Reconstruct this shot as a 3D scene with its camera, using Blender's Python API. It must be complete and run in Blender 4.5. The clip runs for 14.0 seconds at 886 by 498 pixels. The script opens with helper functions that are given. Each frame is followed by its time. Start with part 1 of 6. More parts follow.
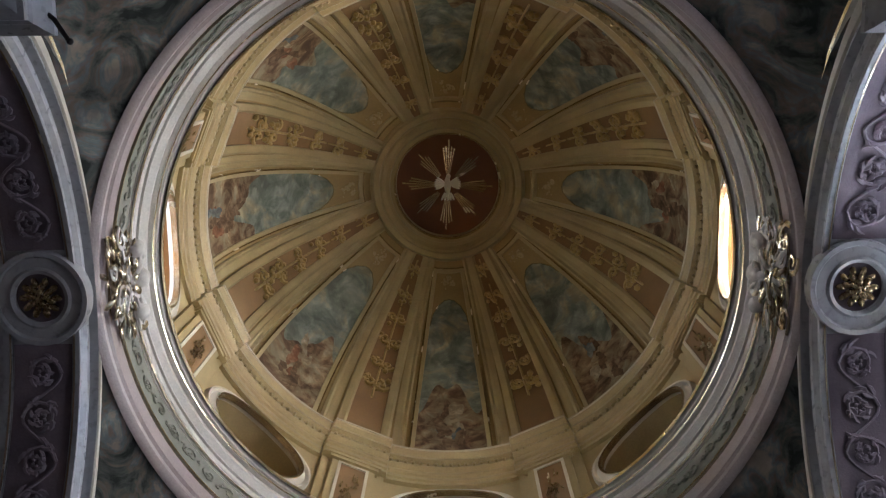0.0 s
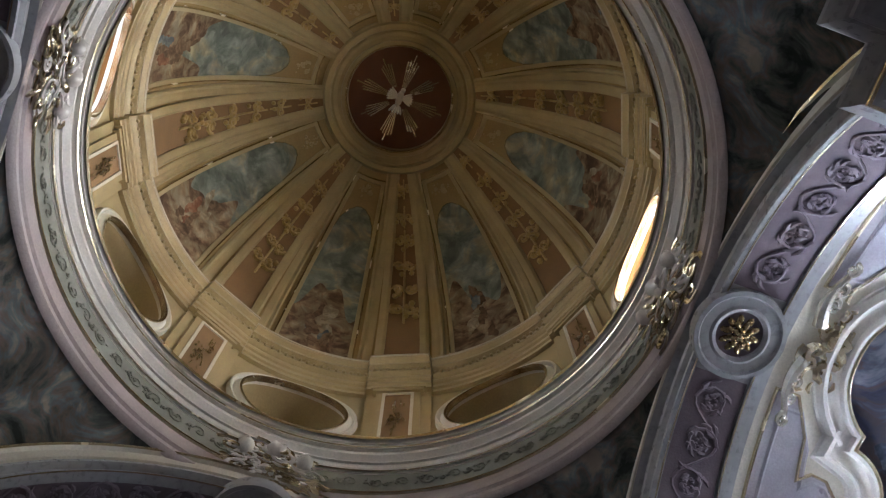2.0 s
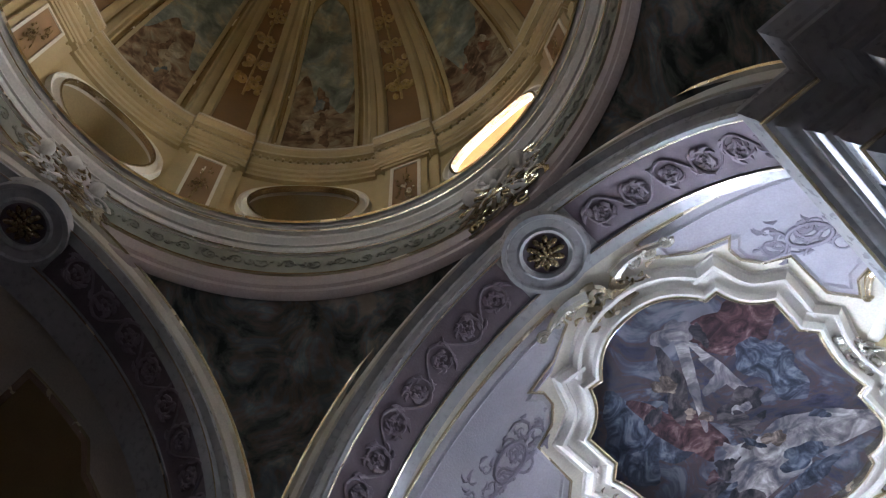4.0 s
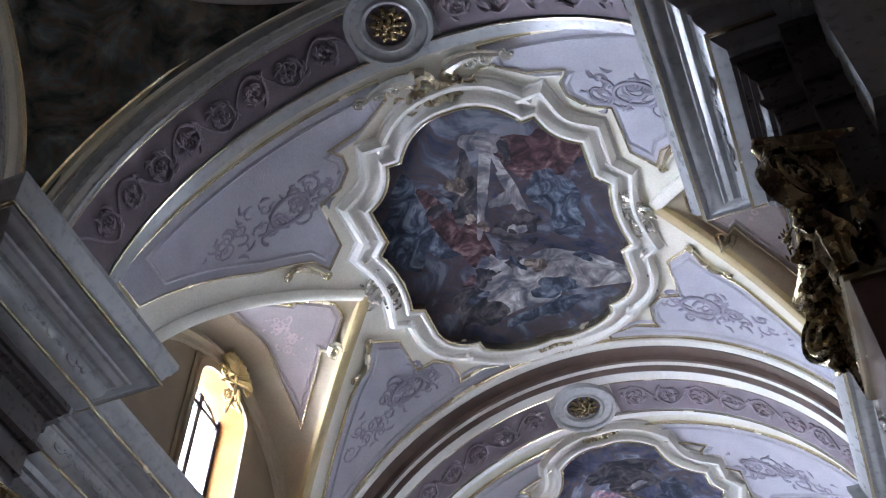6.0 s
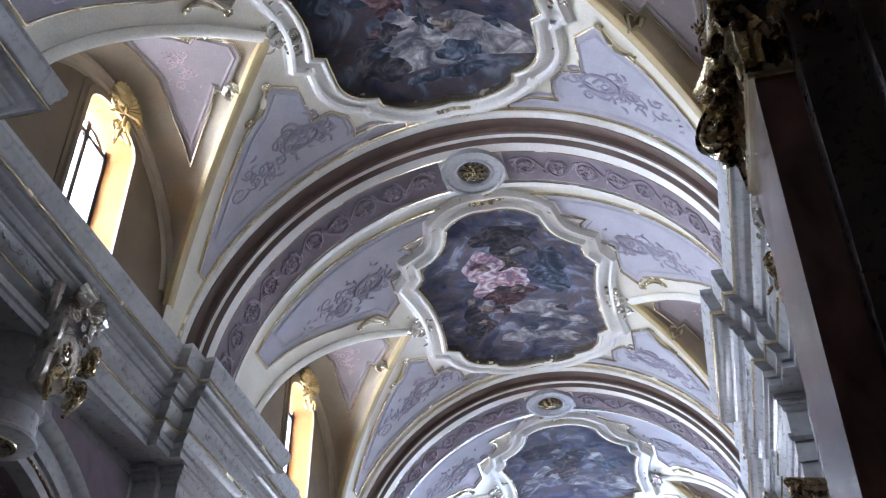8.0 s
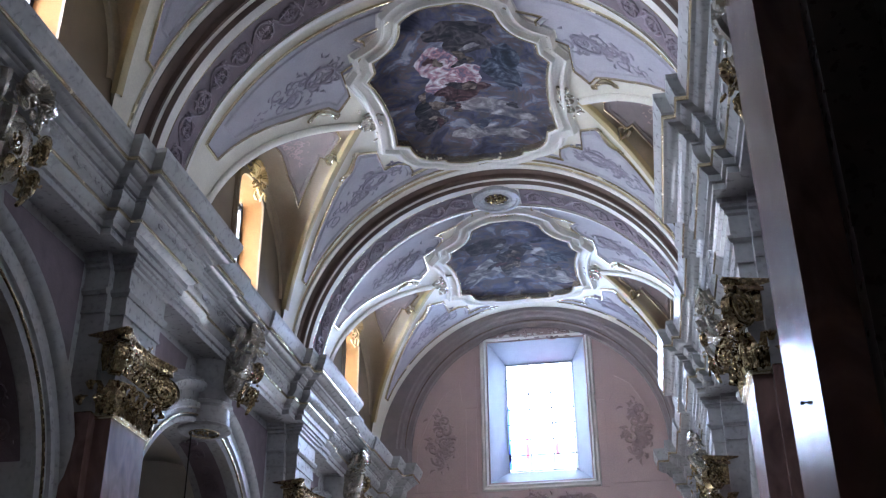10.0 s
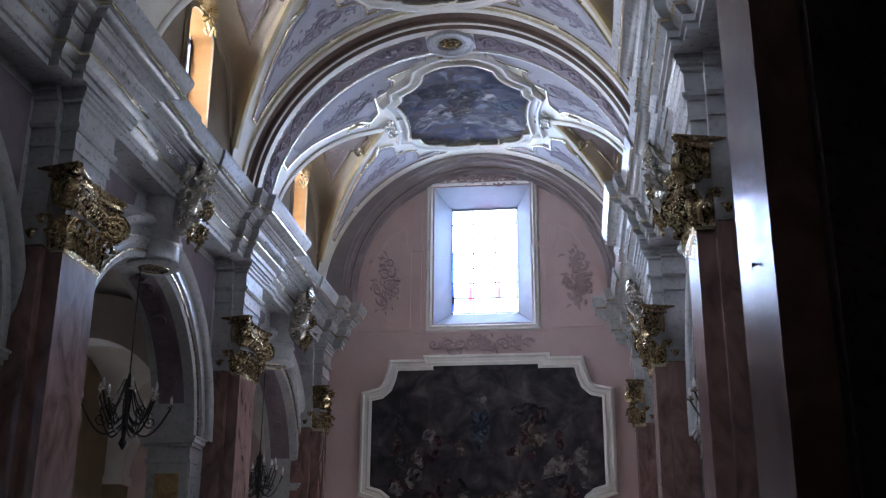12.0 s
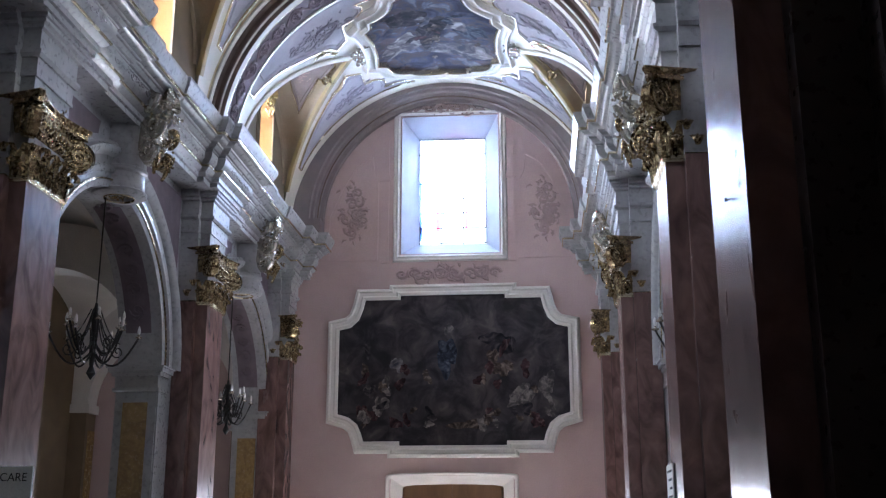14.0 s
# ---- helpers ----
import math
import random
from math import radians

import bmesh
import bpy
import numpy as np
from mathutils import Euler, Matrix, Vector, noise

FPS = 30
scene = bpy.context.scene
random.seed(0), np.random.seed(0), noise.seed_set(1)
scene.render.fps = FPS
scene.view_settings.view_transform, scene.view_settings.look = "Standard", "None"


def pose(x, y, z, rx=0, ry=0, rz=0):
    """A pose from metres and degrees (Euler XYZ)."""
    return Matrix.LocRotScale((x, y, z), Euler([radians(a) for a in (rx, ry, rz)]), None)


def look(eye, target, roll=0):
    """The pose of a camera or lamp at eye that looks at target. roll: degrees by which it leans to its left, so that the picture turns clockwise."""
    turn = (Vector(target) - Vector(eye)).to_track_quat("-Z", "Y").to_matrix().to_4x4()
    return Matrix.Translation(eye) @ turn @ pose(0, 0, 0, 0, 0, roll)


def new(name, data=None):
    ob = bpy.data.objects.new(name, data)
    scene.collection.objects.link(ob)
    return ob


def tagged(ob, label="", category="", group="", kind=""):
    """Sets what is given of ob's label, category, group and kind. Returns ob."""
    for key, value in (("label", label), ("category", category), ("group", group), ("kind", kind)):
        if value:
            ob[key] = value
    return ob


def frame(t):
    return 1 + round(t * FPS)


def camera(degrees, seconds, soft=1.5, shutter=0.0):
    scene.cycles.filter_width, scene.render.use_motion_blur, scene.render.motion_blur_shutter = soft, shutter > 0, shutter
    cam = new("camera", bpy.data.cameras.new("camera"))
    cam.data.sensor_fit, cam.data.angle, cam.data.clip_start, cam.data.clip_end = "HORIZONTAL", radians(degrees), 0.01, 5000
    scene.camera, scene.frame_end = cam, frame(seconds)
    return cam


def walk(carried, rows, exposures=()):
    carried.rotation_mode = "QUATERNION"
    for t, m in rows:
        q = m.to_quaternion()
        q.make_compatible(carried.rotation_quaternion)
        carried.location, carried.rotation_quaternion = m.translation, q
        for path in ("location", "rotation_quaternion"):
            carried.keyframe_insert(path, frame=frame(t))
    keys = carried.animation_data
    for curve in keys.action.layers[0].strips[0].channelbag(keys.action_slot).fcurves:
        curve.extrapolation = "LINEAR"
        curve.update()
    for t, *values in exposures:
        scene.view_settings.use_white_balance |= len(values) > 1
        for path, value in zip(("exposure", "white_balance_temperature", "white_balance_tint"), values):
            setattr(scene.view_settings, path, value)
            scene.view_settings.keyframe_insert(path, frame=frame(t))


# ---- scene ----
# The camera turns on the spot under the dome, from the cupola down the nave to the entrance wall.
cam = camera(45.09, 14.0, soft=1.25)
PATH = [
    (0.0, 2.259, 0.025, 1.600, 169.54, -0.22, 90.85),
    (0.5, 2.262, 0.028, 1.596, 169.24, -0.30, 89.19),
    (1.0, 2.265, 0.019, 1.586, 168.38, -0.41, 83.83),
    (1.5, 2.282, -0.017, 1.580, 166.94, -0.15, 77.33),
    (2.0, 2.283, -0.054, 1.579, 165.24, 0.04, 69.95),
    (2.2, 2.293, -0.070, 1.566, 164.50, 0.10, 67.28),
    (4.3, 2.323, -0.538, 1.609, 152.69, 1.11, 39.05),
    (4.5, 2.328, -0.570, 1.612, 151.39, 0.94, 36.44),
    (5.0, 2.350, -0.557, 1.612, 148.18, 0.56, 30.39),
    (5.5, 2.383, -0.535, 1.603, 144.96, 0.21, 26.00),
    (6.0, 2.425, -0.524, 1.595, 141.42, -0.19, 22.01),
    (6.5, 2.422, -0.524, 1.592, 138.35, -0.22, 19.16),
    (7.0, 2.421, -0.540, 1.587, 134.88, -0.28, 17.04),
    (7.5, 2.397, -0.545, 1.598, 131.53, -0.25, 15.28),
    (8.0, 2.372, -0.567, 1.613, 128.34, -0.13, 13.89),
    (8.5, 2.360, -0.586, 1.614, 125.64, -0.05, 12.92),
    (9.0, 2.331, -0.615, 1.616, 122.74, 0.11, 12.02),
    (9.2, 2.319, -0.631, 1.614, 121.58, 0.22, 11.78),
    (11.3, 2.210, -0.809, 1.613, 111.32, -0.33, 8.12),
    (11.5, 2.199, -0.819, 1.616, 110.57, -0.44, 7.78),
    (12.0, 2.180, -0.835, 1.622, 108.74, -0.34, 6.99),
    (12.5, 2.168, -0.846, 1.628, 107.40, -0.16, 6.42),
    (13.0, 2.165, -0.839, 1.631, 106.12, -0.06, 5.92),
    (13.5, 2.151, -0.837, 1.637, 105.33, -0.04, 5.52),
    (14.0, 2.143, -0.837, 1.641, 104.96, -0.01, 5.19),
]
walk(cam, [(t, pose(x, y, z, a, b, c)) for t, x, y, z, a, b, c in PATH],
     exposures=[(t, e, 5720, 14) for t, e in ((0.0, 0.97), (2.2, 0.97), (4.3, 0.83), (5.5, 0.58), (6.5, 0.48), (8.5, 0.40), (9.2, 0.24), (11.3, -0.34), (12.5, -0.2), (13.3, 0.08), (14.0, 0.22))])

# ---- sizes ----
ZC = 8.65            # springing of all vaults
RV, RT, RC = 3.80, 3.60, 2.93   # nave vault, nave arches, crossing arches
FACADE = 24.1
ARCHES = (10.79, 17.67)
BAYS = ((4.4, 10.2, 7.45), (11.35, 17.1, 14.2), (18.25, 23.55, 20.85))
WALLX, PILX = 3.77, 3.62     # wall above the arches, pilaster faces
WALLA, OFF = 4.2, 0.06       # recessed arch wall; the side walls lie a little west of the vault's axis
XA, XW, LUN = 1.95, 3.78, 1.95
PI = math.pi

# ---- world and light ----
world = bpy.data.worlds.new("sky")
scene.world = world
world.use_nodes = True
wn = world.node_tree
sky = wn.nodes.new("ShaderNodeTexSky")
sky.sky_type, sky.sun_disc, sky.sun_elevation, sky.sun_rotation = "NISHITA", False, radians(48), radians(100)
wn.links.new(sky.outputs[0], wn.nodes["Background"].inputs[0])
wn.nodes["Background"].inputs[1].default_value = 0.1
sun = new("sun", bpy.data.lights.new("sun", "SUN"))
sun.data.energy, sun.data.angle, sun.data.color = 3.0, radians(0.5), (1, 0.95, 0.86)
sun.matrix_world = look((-30, 5, 40), (0, 12, 0))


def area_lamp(name, eye, target, sx, sy, watts, colour):
    """A rectangular area lamp: daylight in an opening, or added fill."""
    lamp = new(name, bpy.data.lights.new(name, "AREA"))
    lamp.data.shape, lamp.data.size, lamp.data.size_y = "RECTANGLE", sx, sy
    lamp.data.energy, lamp.data.color = watts, colour
    lamp.matrix_world = look(eye, target)
    return lamp


area_lamp("facade_daylight", (0.05, FACADE + 2.0, 10.3), (0, 8, 5.5), 1.9, 3.0, 430, (0.52, 0.70, 1.0))
for yb, watts, back in zip(BAYS, (1480, 1550, 1050), (110, 200, 330)):
    area_lamp("window_daylight", (-5.1, yb[2], 10.0), (0, yb[2], 9.0), 2.0, 2.8, watts, (0.84, 0.91, 1.0))
    area_lamp("window_daylight", (5.1, yb[2], 10.0), (0, yb[2], 9.4), 2.0, 2.8, back, (0.80, 0.88, 1.0))
for s, w in ((1, 190), (-1, 16)):
    area_lamp("drum_daylight", (0, s * 4.15, 14.15), (0, 0, 14.6), 1.3, 1.1, w, (1.0, 0.93, 0.8))
# added fill in the aisles, whose outer walls have no opening
for s in (-1, 1):
    area_lamp("aisle_fill", (s * 8.85, 20.9, 3.6), (0, 22.2, 2.0), 3.0, 2.2, 14, (0.95, 0.93, 1.0))
# fill lamp added before the closed door leaves to brighten the entrance wall
area_lamp("door_fill", (0.08, FACADE + 0.25, 1.25), (0.08, FACADE - 2.0, 0.2), 2.0, 2.2, 1150, (0.92, 0.95, 1.0))
# weak lamp added in the choir, where no window is built
area_lamp("choir_fill", (3.3, -9.5, 7.5), (-1, -6, 6.0), 1.4, 2.2, 6, (0.85, 0.9, 1.0))


# ---- materials ----
def mat(name, a, b=None, scale=3.0, rough=0.7, metal=0.0, bump=0.15, fine=40.0, mix=0.5, distort=0.6, stretch=(1, 1, 1), spec=0.5):
    """A procedural surface: two colours by a broad noise, a fine grain and a relief."""
    m = bpy.data.materials.new(name)
    m.use_nodes = True
    t = m.node_tree
    N, L = t.nodes.new, t.links.new
    p = t.nodes["Principled BSDF"]
    b = b or tuple(c * 0.8 for c in a)
    co, mp = N("ShaderNodeTexCoord"), N("ShaderNodeMapping")
    mp.inputs["Scale"].default_value = stretch
    L(co.outputs["Object"], mp.inputs[0])
    n1, n2 = N("ShaderNodeTexNoise"), N("ShaderNodeTexNoise")
    n1.inputs["Scale"].default_value, n1.inputs["Detail"].default_value, n1.inputs["Distortion"].default_value = scale, 6, distort
    n2.inputs["Scale"].default_value, n2.inputs["Detail"].default_value = fine, 4
    L(mp.outputs[0], n1.inputs["Vector"]), L(mp.outputs[0], n2.inputs["Vector"])
    r = N("ShaderNodeValToRGB")
    r.color_ramp.elements[0].position, r.color_ramp.elements[1].position = 0.5 - mix / 2, 0.5 + mix / 2
    r.color_ramp.elements[0].color, r.color_ramp.elements[1].color = (*b, 1), (*a, 1)
    L(n1.outputs["Fac"], r.inputs[0])
    g = N("ShaderNodeMix")
    g.data_type, g.blend_type = "RGBA", "MULTIPLY"
    g.inputs["Factor"].default_value = 0.35
    L(r.outputs[0], g.inputs["A"]), L(n2.outputs["Fac"], g.inputs["B"])
    hs = N("ShaderNodeHueSaturation")
    hs.inputs["Value"].default_value = 1.18
    hs.inputs["Saturation"].default_value = 0.97
    L(g.outputs["Result"], hs.inputs["Color"])
    L(hs.outputs[0], p.inputs["Base Color"])
    mr = N("ShaderNodeMapRange")
    mr.inputs["To Min"].default_value, mr.inputs["To Max"].default_value = max(0.04, rough - 0.12), min(1, rough + 0.12)
    L(n2.outputs["Fac"], mr.inputs["Value"]), L(mr.outputs[0], p.inputs["Roughness"])
    p.inputs["Metallic"].default_value = metal
    p.inputs["Specular IOR Level"].default_value = spec
    if bump:
        bp = N("ShaderNodeBump")
        bp.inputs["Strength"].default_value, bp.inputs["Distance"].default_value = bump, 0.02
        L(n2.outputs["Fac"], bp.inputs["Height"]), L(bp.outputs[0], p.inputs["Normal"])
    return m


def fresco(name, stops, scale=1.2, rough=0.75, seed=0.0, warp=1.6, pale=None, folds=0.6):
    """A painted surface: drifting clouds, folds of drapery and patches of many colours."""
    m = bpy.data.materials.new(name)
    m.use_nodes = True
    t = m.node_tree
    N, L = t.nodes.new, t.links.new
    p = t.nodes["Principled BSDF"]
    co, mp = N("ShaderNodeTexCoord"), N("ShaderNodeMapping")
    mp.inputs["Location"].default_value = (seed * 3.1, seed * 1.7, seed)
    L(co.outputs["Object"], mp.inputs[0])

    def noise_at(sc, detail, dist):
        n = N("ShaderNodeTexNoise")
        n.inputs["Scale"].default_value, n.inputs["Detail"].default_value, n.inputs["Distortion"].default_value = sc, detail, dist
        n.inputs["Roughness"].default_value = 0.6
        L(mp.outputs[0], n.inputs["Vector"])
        return n

    def ramp(src, table):
        r = N("ShaderNodeValToRGB")
        e = r.color_ramp.elements
        while len(e) < len(table):
            e.new(0.5)
        for i, (pos, c) in enumerate(table):
            e[i].position, e[i].color = pos, (*c, 1)
        L(src, r.inputs[0])
        return r

    n1 = noise_at(scale * 1.6, 5, warp)
    body = ramp(n1.outputs["Fac"], stops).outputs[0]
    if pale:
        n4 = noise_at(scale * 0.55, 2, 0.8)
        k = ramp(n4.outputs["Fac"], [(0.47, (0, 0, 0)), (0.58, (1, 1, 1))])
        n5 = noise_at(scale * 2.2, 5, 1.0)
        c2 = ramp(n5.outputs["Fac"], pale)
        mx = N("ShaderNodeMix")
        mx.data_type = "RGBA"
        L(k.outputs[0], mx.inputs["Factor"]), L(body, mx.inputs["A"]), L(c2.outputs[0], mx.inputs["B"])
        body = mx.outputs["Result"]
    dn = noise_at(scale * 2.0, 4, 0.5)
    sv = N("ShaderNodeVectorMath")
    sv.operation = "MULTIPLY_ADD"
    sv.inputs[1].default_value = (0.9, 0.9, 0.9)
    L(dn.outputs["Color"], sv.inputs[0]), L(mp.outputs[0], sv.inputs[2])
    wv = N("ShaderNodeTexVoronoi")
    wv.feature = "SMOOTH_F1"
    wv.inputs["Scale"].default_value = scale * 2.4
    L(sv.outputs[0], wv.inputs["Vector"])
    wc = ramp(wv.outputs["Distance"], [(0.1, (0.8, 0.8, 0.8)), (0.35, (0.5, 0.5, 0.5)), (0.6, (0.22, 0.22, 0.22))])
    g = N("ShaderNodeMix")
    g.data_type, g.blend_type = "RGBA", "OVERLAY"
    g.inputs["Factor"].default_value = folds
    L(body, g.inputs["A"]), L(wc.outputs[0], g.inputs["B"])
    L(g.outputs["Result"], p.inputs["Base Color"])
    p.inputs["Roughness"].default_value = min(1.0, rough + 0.25)
    p.inputs["Specular IOR Level"].default_value = 0.12
    return m


def glow(name, colour, strength):
    m = bpy.data.materials.new(name)
    m.use_nodes = True
    t = m.node_tree
    t.nodes.remove(t.nodes["Principled BSDF"])
    e = t.nodes.new("ShaderNodeEmission")
    e.inputs[0].default_value, e.inputs[1].default_value = (*colour, 1), strength
    t.links.new(e.outputs[0], t.nodes["Material Output"].inputs[0])
    return m


def glass(name, colour, rough=0.02):
    m = bpy.data.materials.new(name)
    m.use_nodes = True
    p = m.node_tree.nodes["Principled BSDF"]
    p.inputs["Base Color"].default_value, p.inputs["Roughness"].default_value = (*colour, 1), rough
    p.inputs["Transmission Weight"].default_value, p.inputs["IOR"].default_value = 1.0, 1.2
    return m


WHITE = mat("white_stucco", (0.77, 0.73, 0.67), (0.65, 0.61, 0.55), 1.5, 0.45)
CREAM = mat("cream_stucco", (0.74, 0.69, 0.57), (0.62, 0.57, 0.46), 1.5, 0.5)
LILAC = mat("lilac_plaster", (0.435, 0.41, 0.445), (0.36, 0.34, 0.375), 2.5, 0.8)
LILAC_RELIEF = mat("lilac_relief", (0.31, 0.285, 0.33), (0.24, 0.22, 0.26), 4, 0.75)
PURPLE = mat("purple_plaster", (0.215, 0.165, 0.185), (0.15, 0.115, 0.13), 4, 0.75)
PURPLE_RELIEF = mat("purple_relief", (0.31, 0.255, 0.275), (0.23, 0.185, 0.205), 5, 0.7)
BROWN = mat("brown_plaster", (0.14, 0.085, 0.06), (0.09, 0.055, 0.04), 3, 0.7)
GREYBLUE = mat("grey_blue_stucco", (0.45, 0.445, 0.44), (0.335, 0.33, 0.325), 2.2, 0.3, bump=0.04, fine=14.0)
GOLD = mat("gilding", (0.86, 0.79, 0.60), (0.62, 0.51, 0.31), 3, 0.24, 0.95, 0.0, 3)
DARKGOLD = mat("dark_gilding", (0.44, 0.34, 0.18), (0.24, 0.17, 0.085), 2.5, 0.26, 1.0, 0.03, 25)
SILVERED = mat("silvered_stucco", (0.80, 0.77, 0.70), (0.50, 0.45, 0.35), 5, 0.24, 0.75, 0.03, 12)
OCHRE = mat("ochre_dome_plaster", (0.38, 0.265, 0.095), (0.27, 0.185, 0.065), 1.2, 0.8)
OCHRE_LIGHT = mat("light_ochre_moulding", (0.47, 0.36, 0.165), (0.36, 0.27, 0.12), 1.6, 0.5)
RIB_RED = mat("terracotta_field", (0.29, 0.165, 0.06), (0.21, 0.12, 0.045), 1.5, 0.8)
DEEP_RED = mat("russet_field", (0.20, 0.075, 0.03), (0.14, 0.05, 0.022), 1.5, 0.8)
PINK = mat("pink_plaster", (0.56, 0.41, 0.375), (0.47, 0.34, 0.31), 1.1, 0.8)
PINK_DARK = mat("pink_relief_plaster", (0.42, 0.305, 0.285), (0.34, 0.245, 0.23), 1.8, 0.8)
PINK_BAND = mat("rose_fascia", (0.50, 0.42, 0.39), (0.40, 0.33, 0.31), 1.3, 0.36)
GREEN = mat("green_frieze", (0.31, 0.31, 0.25), (0.22, 0.22, 0.175), 3, 0.7)
MARBLE = mat("red_marble", (0.26, 0.15, 0.125), (0.10, 0.055, 0.05), 2.2, 0.22, 0.0, 0.0, 3, 0.35, 2.2, (1, 1, 0.5))
YELLOW_MARBLE = mat("yellow_marble", (0.42, 0.28, 0.10), (0.24, 0.15, 0.06), 2.5, 0.25, 0.0, 0.03, 18, 0.4, 2.4)
# near-black copy of the red marble: the crossing piers' shade in its colour
SHADED_MARBLE = mat("shaded_red_marble", (0.06, 0.042, 0.036), (0.03, 0.022, 0.02), 2.2, 0.3, 0.0, 0.03, 18, 0.35, 2.2)
REVEAL_GREY = mat("grey_window_reveal", (0.33, 0.34, 0.39), (0.28, 0.29, 0.34), 2, 0.7)
LUNETTE = mat("buff_lunette_plaster", (0.40, 0.315, 0.21), (0.31, 0.24, 0.155), 1.6, 0.7)
GILT_PAINT = mat("bronze_gilt_paint", (0.62, 0.44, 0.16), (0.34, 0.22, 0.07), 7, 0.38, 0.35, 0.4, 60)
GREY_MARBLE = mat("grey_marble", (0.36, 0.36, 0.37), (0.24, 0.24, 0.25), 2.5, 0.3, 0.0, 0.03, 18, 0.4, 2.0)
ROSE_BUFF = mat("rose_buff_plaster", (0.27, 0.22, 0.21), (0.21, 0.17, 0.165), 2.5, 0.8)
SILL = mat("pale_ochre_sill", (0.58, 0.50, 0.34), (0.46, 0.39, 0.25), 1.6, 0.6)
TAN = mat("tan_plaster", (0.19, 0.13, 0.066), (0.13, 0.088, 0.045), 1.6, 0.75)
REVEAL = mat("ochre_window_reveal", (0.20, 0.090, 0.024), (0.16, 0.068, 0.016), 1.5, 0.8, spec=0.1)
IRON = mat("dark_iron", (0.05, 0.045, 0.04), (0.03, 0.03, 0.03), 6, 0.45, 0.8)
WOOD = mat("door_wood", (0.23, 0.12, 0.055), (0.15, 0.075, 0.035), 3, 0.45, 0, 0.2, 30, 0.5, 0.6, (1, 1, 0.15))
FLOOR_M = mat("floor_marble", (0.52, 0.48, 0.43), (0.38, 0.34, 0.30), 1.5, 0.3, 0, 0.03)
PAPER = mat("paper", (0.75, 0.74, 0.70), (0.68, 0.67, 0.63), 3, 0.8)
INK = mat("black_ink", (0.03, 0.03, 0.03), None, 3, 0.8)
CANDLE = mat("frosted_bulb", (0.82, 0.80, 0.76), None, 4, 0.3)
LEAD = mat("window_lead", (0.06, 0.06, 0.07), None, 5, 0.5, 0.6)
ROSE_GLASS = glass("rose_glass", (0.85, 0.16, 0.24), 0.2)
BLUE_GLASS = glass("blue_glass", (0.10, 0.2, 0.9), 0.2)
CLEAR_GLASS = glass("clear_glass", (0.96, 0.98, 1.0), 0.05)
DAY = glow("daylight_backdrop", (0.80, 0.90, 1.0), 6.0)
DAY_WARM = glow("warm_daylight_backdrop", (1.0, 0.97, 0.90), 3.5)
F_DARK = [(0.36, (0.014, 0.014, 0.024)), (0.44, (0.028, 0.028, 0.048)), (0.49, (0.042, 0.036, 0.040)), (0.53, (0.05, 0.034, 0.036)), (0.57, (0.045, 0.05, 0.07)), (0.64, (0.11, 0.11, 0.125))]
F_MID = [(p, tuple(c * 1.7 + 0.008 for c in col)) for p, col in F_DARK]
F_PALE = [(0.38, (0.05, 0.05, 0.065)), (0.47, (0.11, 0.10, 0.105)), (0.55, (0.19, 0.175, 0.17)), (0.64, (0.34, 0.32, 0.31))]
F_ROSE = [(0.38, (0.10, 0.09, 0.13)), (0.46, (0.26, 0.13, 0.15)), (0.54, (0.36, 0.30, 0.31)), (0.64, (0.48, 0.45, 0.45))]
F_RED = [(0.38, (0.018, 0.010, 0.012)), (0.48, (0.042, 0.02, 0.022)), (0.56, (0.065, 0.034, 0.035)), (0.64, (0.12, 0.08, 0.075))]
F_ROBE = [(0.38, (0.014, 0.016, 0.024)), (0.48, (0.026, 0.031, 0.046)), (0.56, (0.055, 0.064, 0.085)), (0.64, (0.11, 0.12, 0.135))]
F_SHADOW = [(0.38, (0.012, 0.012, 0.016)), (0.5, (0.03, 0.026, 0.03)), (0.62, (0.07, 0.06, 0.06))]
F_WARM = [(0.38, (0.03, 0.022, 0.018)), (0.5, (0.075, 0.055, 0.045)), (0.62, (0.19, 0.15, 0.12))]
F_SKY = [(0.36, (0.10, 0.06, 0.035)), (0.44, (0.17, 0.105, 0.06)), (0.50, (0.25, 0.175, 0.10)), (0.56, (0.29, 0.22, 0.13)), (0.64, (0.34, 0.29, 0.19))]
F_BLUE = [(0.38, (0.15, 0.165, 0.13)), (0.50, (0.23, 0.25, 0.20)), (0.64, (0.36, 0.32, 0.20))]
F_PEND = [(0.36, (0.025, 0.028, 0.025)), (0.45, (0.075, 0.08, 0.07)), (0.51, (0.13, 0.10, 0.08)), (0.57, (0.11, 0.13, 0.13)), (0.65, (0.23, 0.19, 0.15))]
F_FLESH = [(0.38, (0.05, 0.045, 0.045)), (0.5, (0.11, 0.095, 0.09)), (0.62, (0.22, 0.19, 0.17))]
F_OIL = [(0.38, (0.022, 0.02, 0.022)), (0.48, (0.038, 0.033, 0.036)), (0.56, (0.06, 0.05, 0.052)), (0.62, (0.075, 0.062, 0.062)), (0.68, (0.10, 0.085, 0.08))]


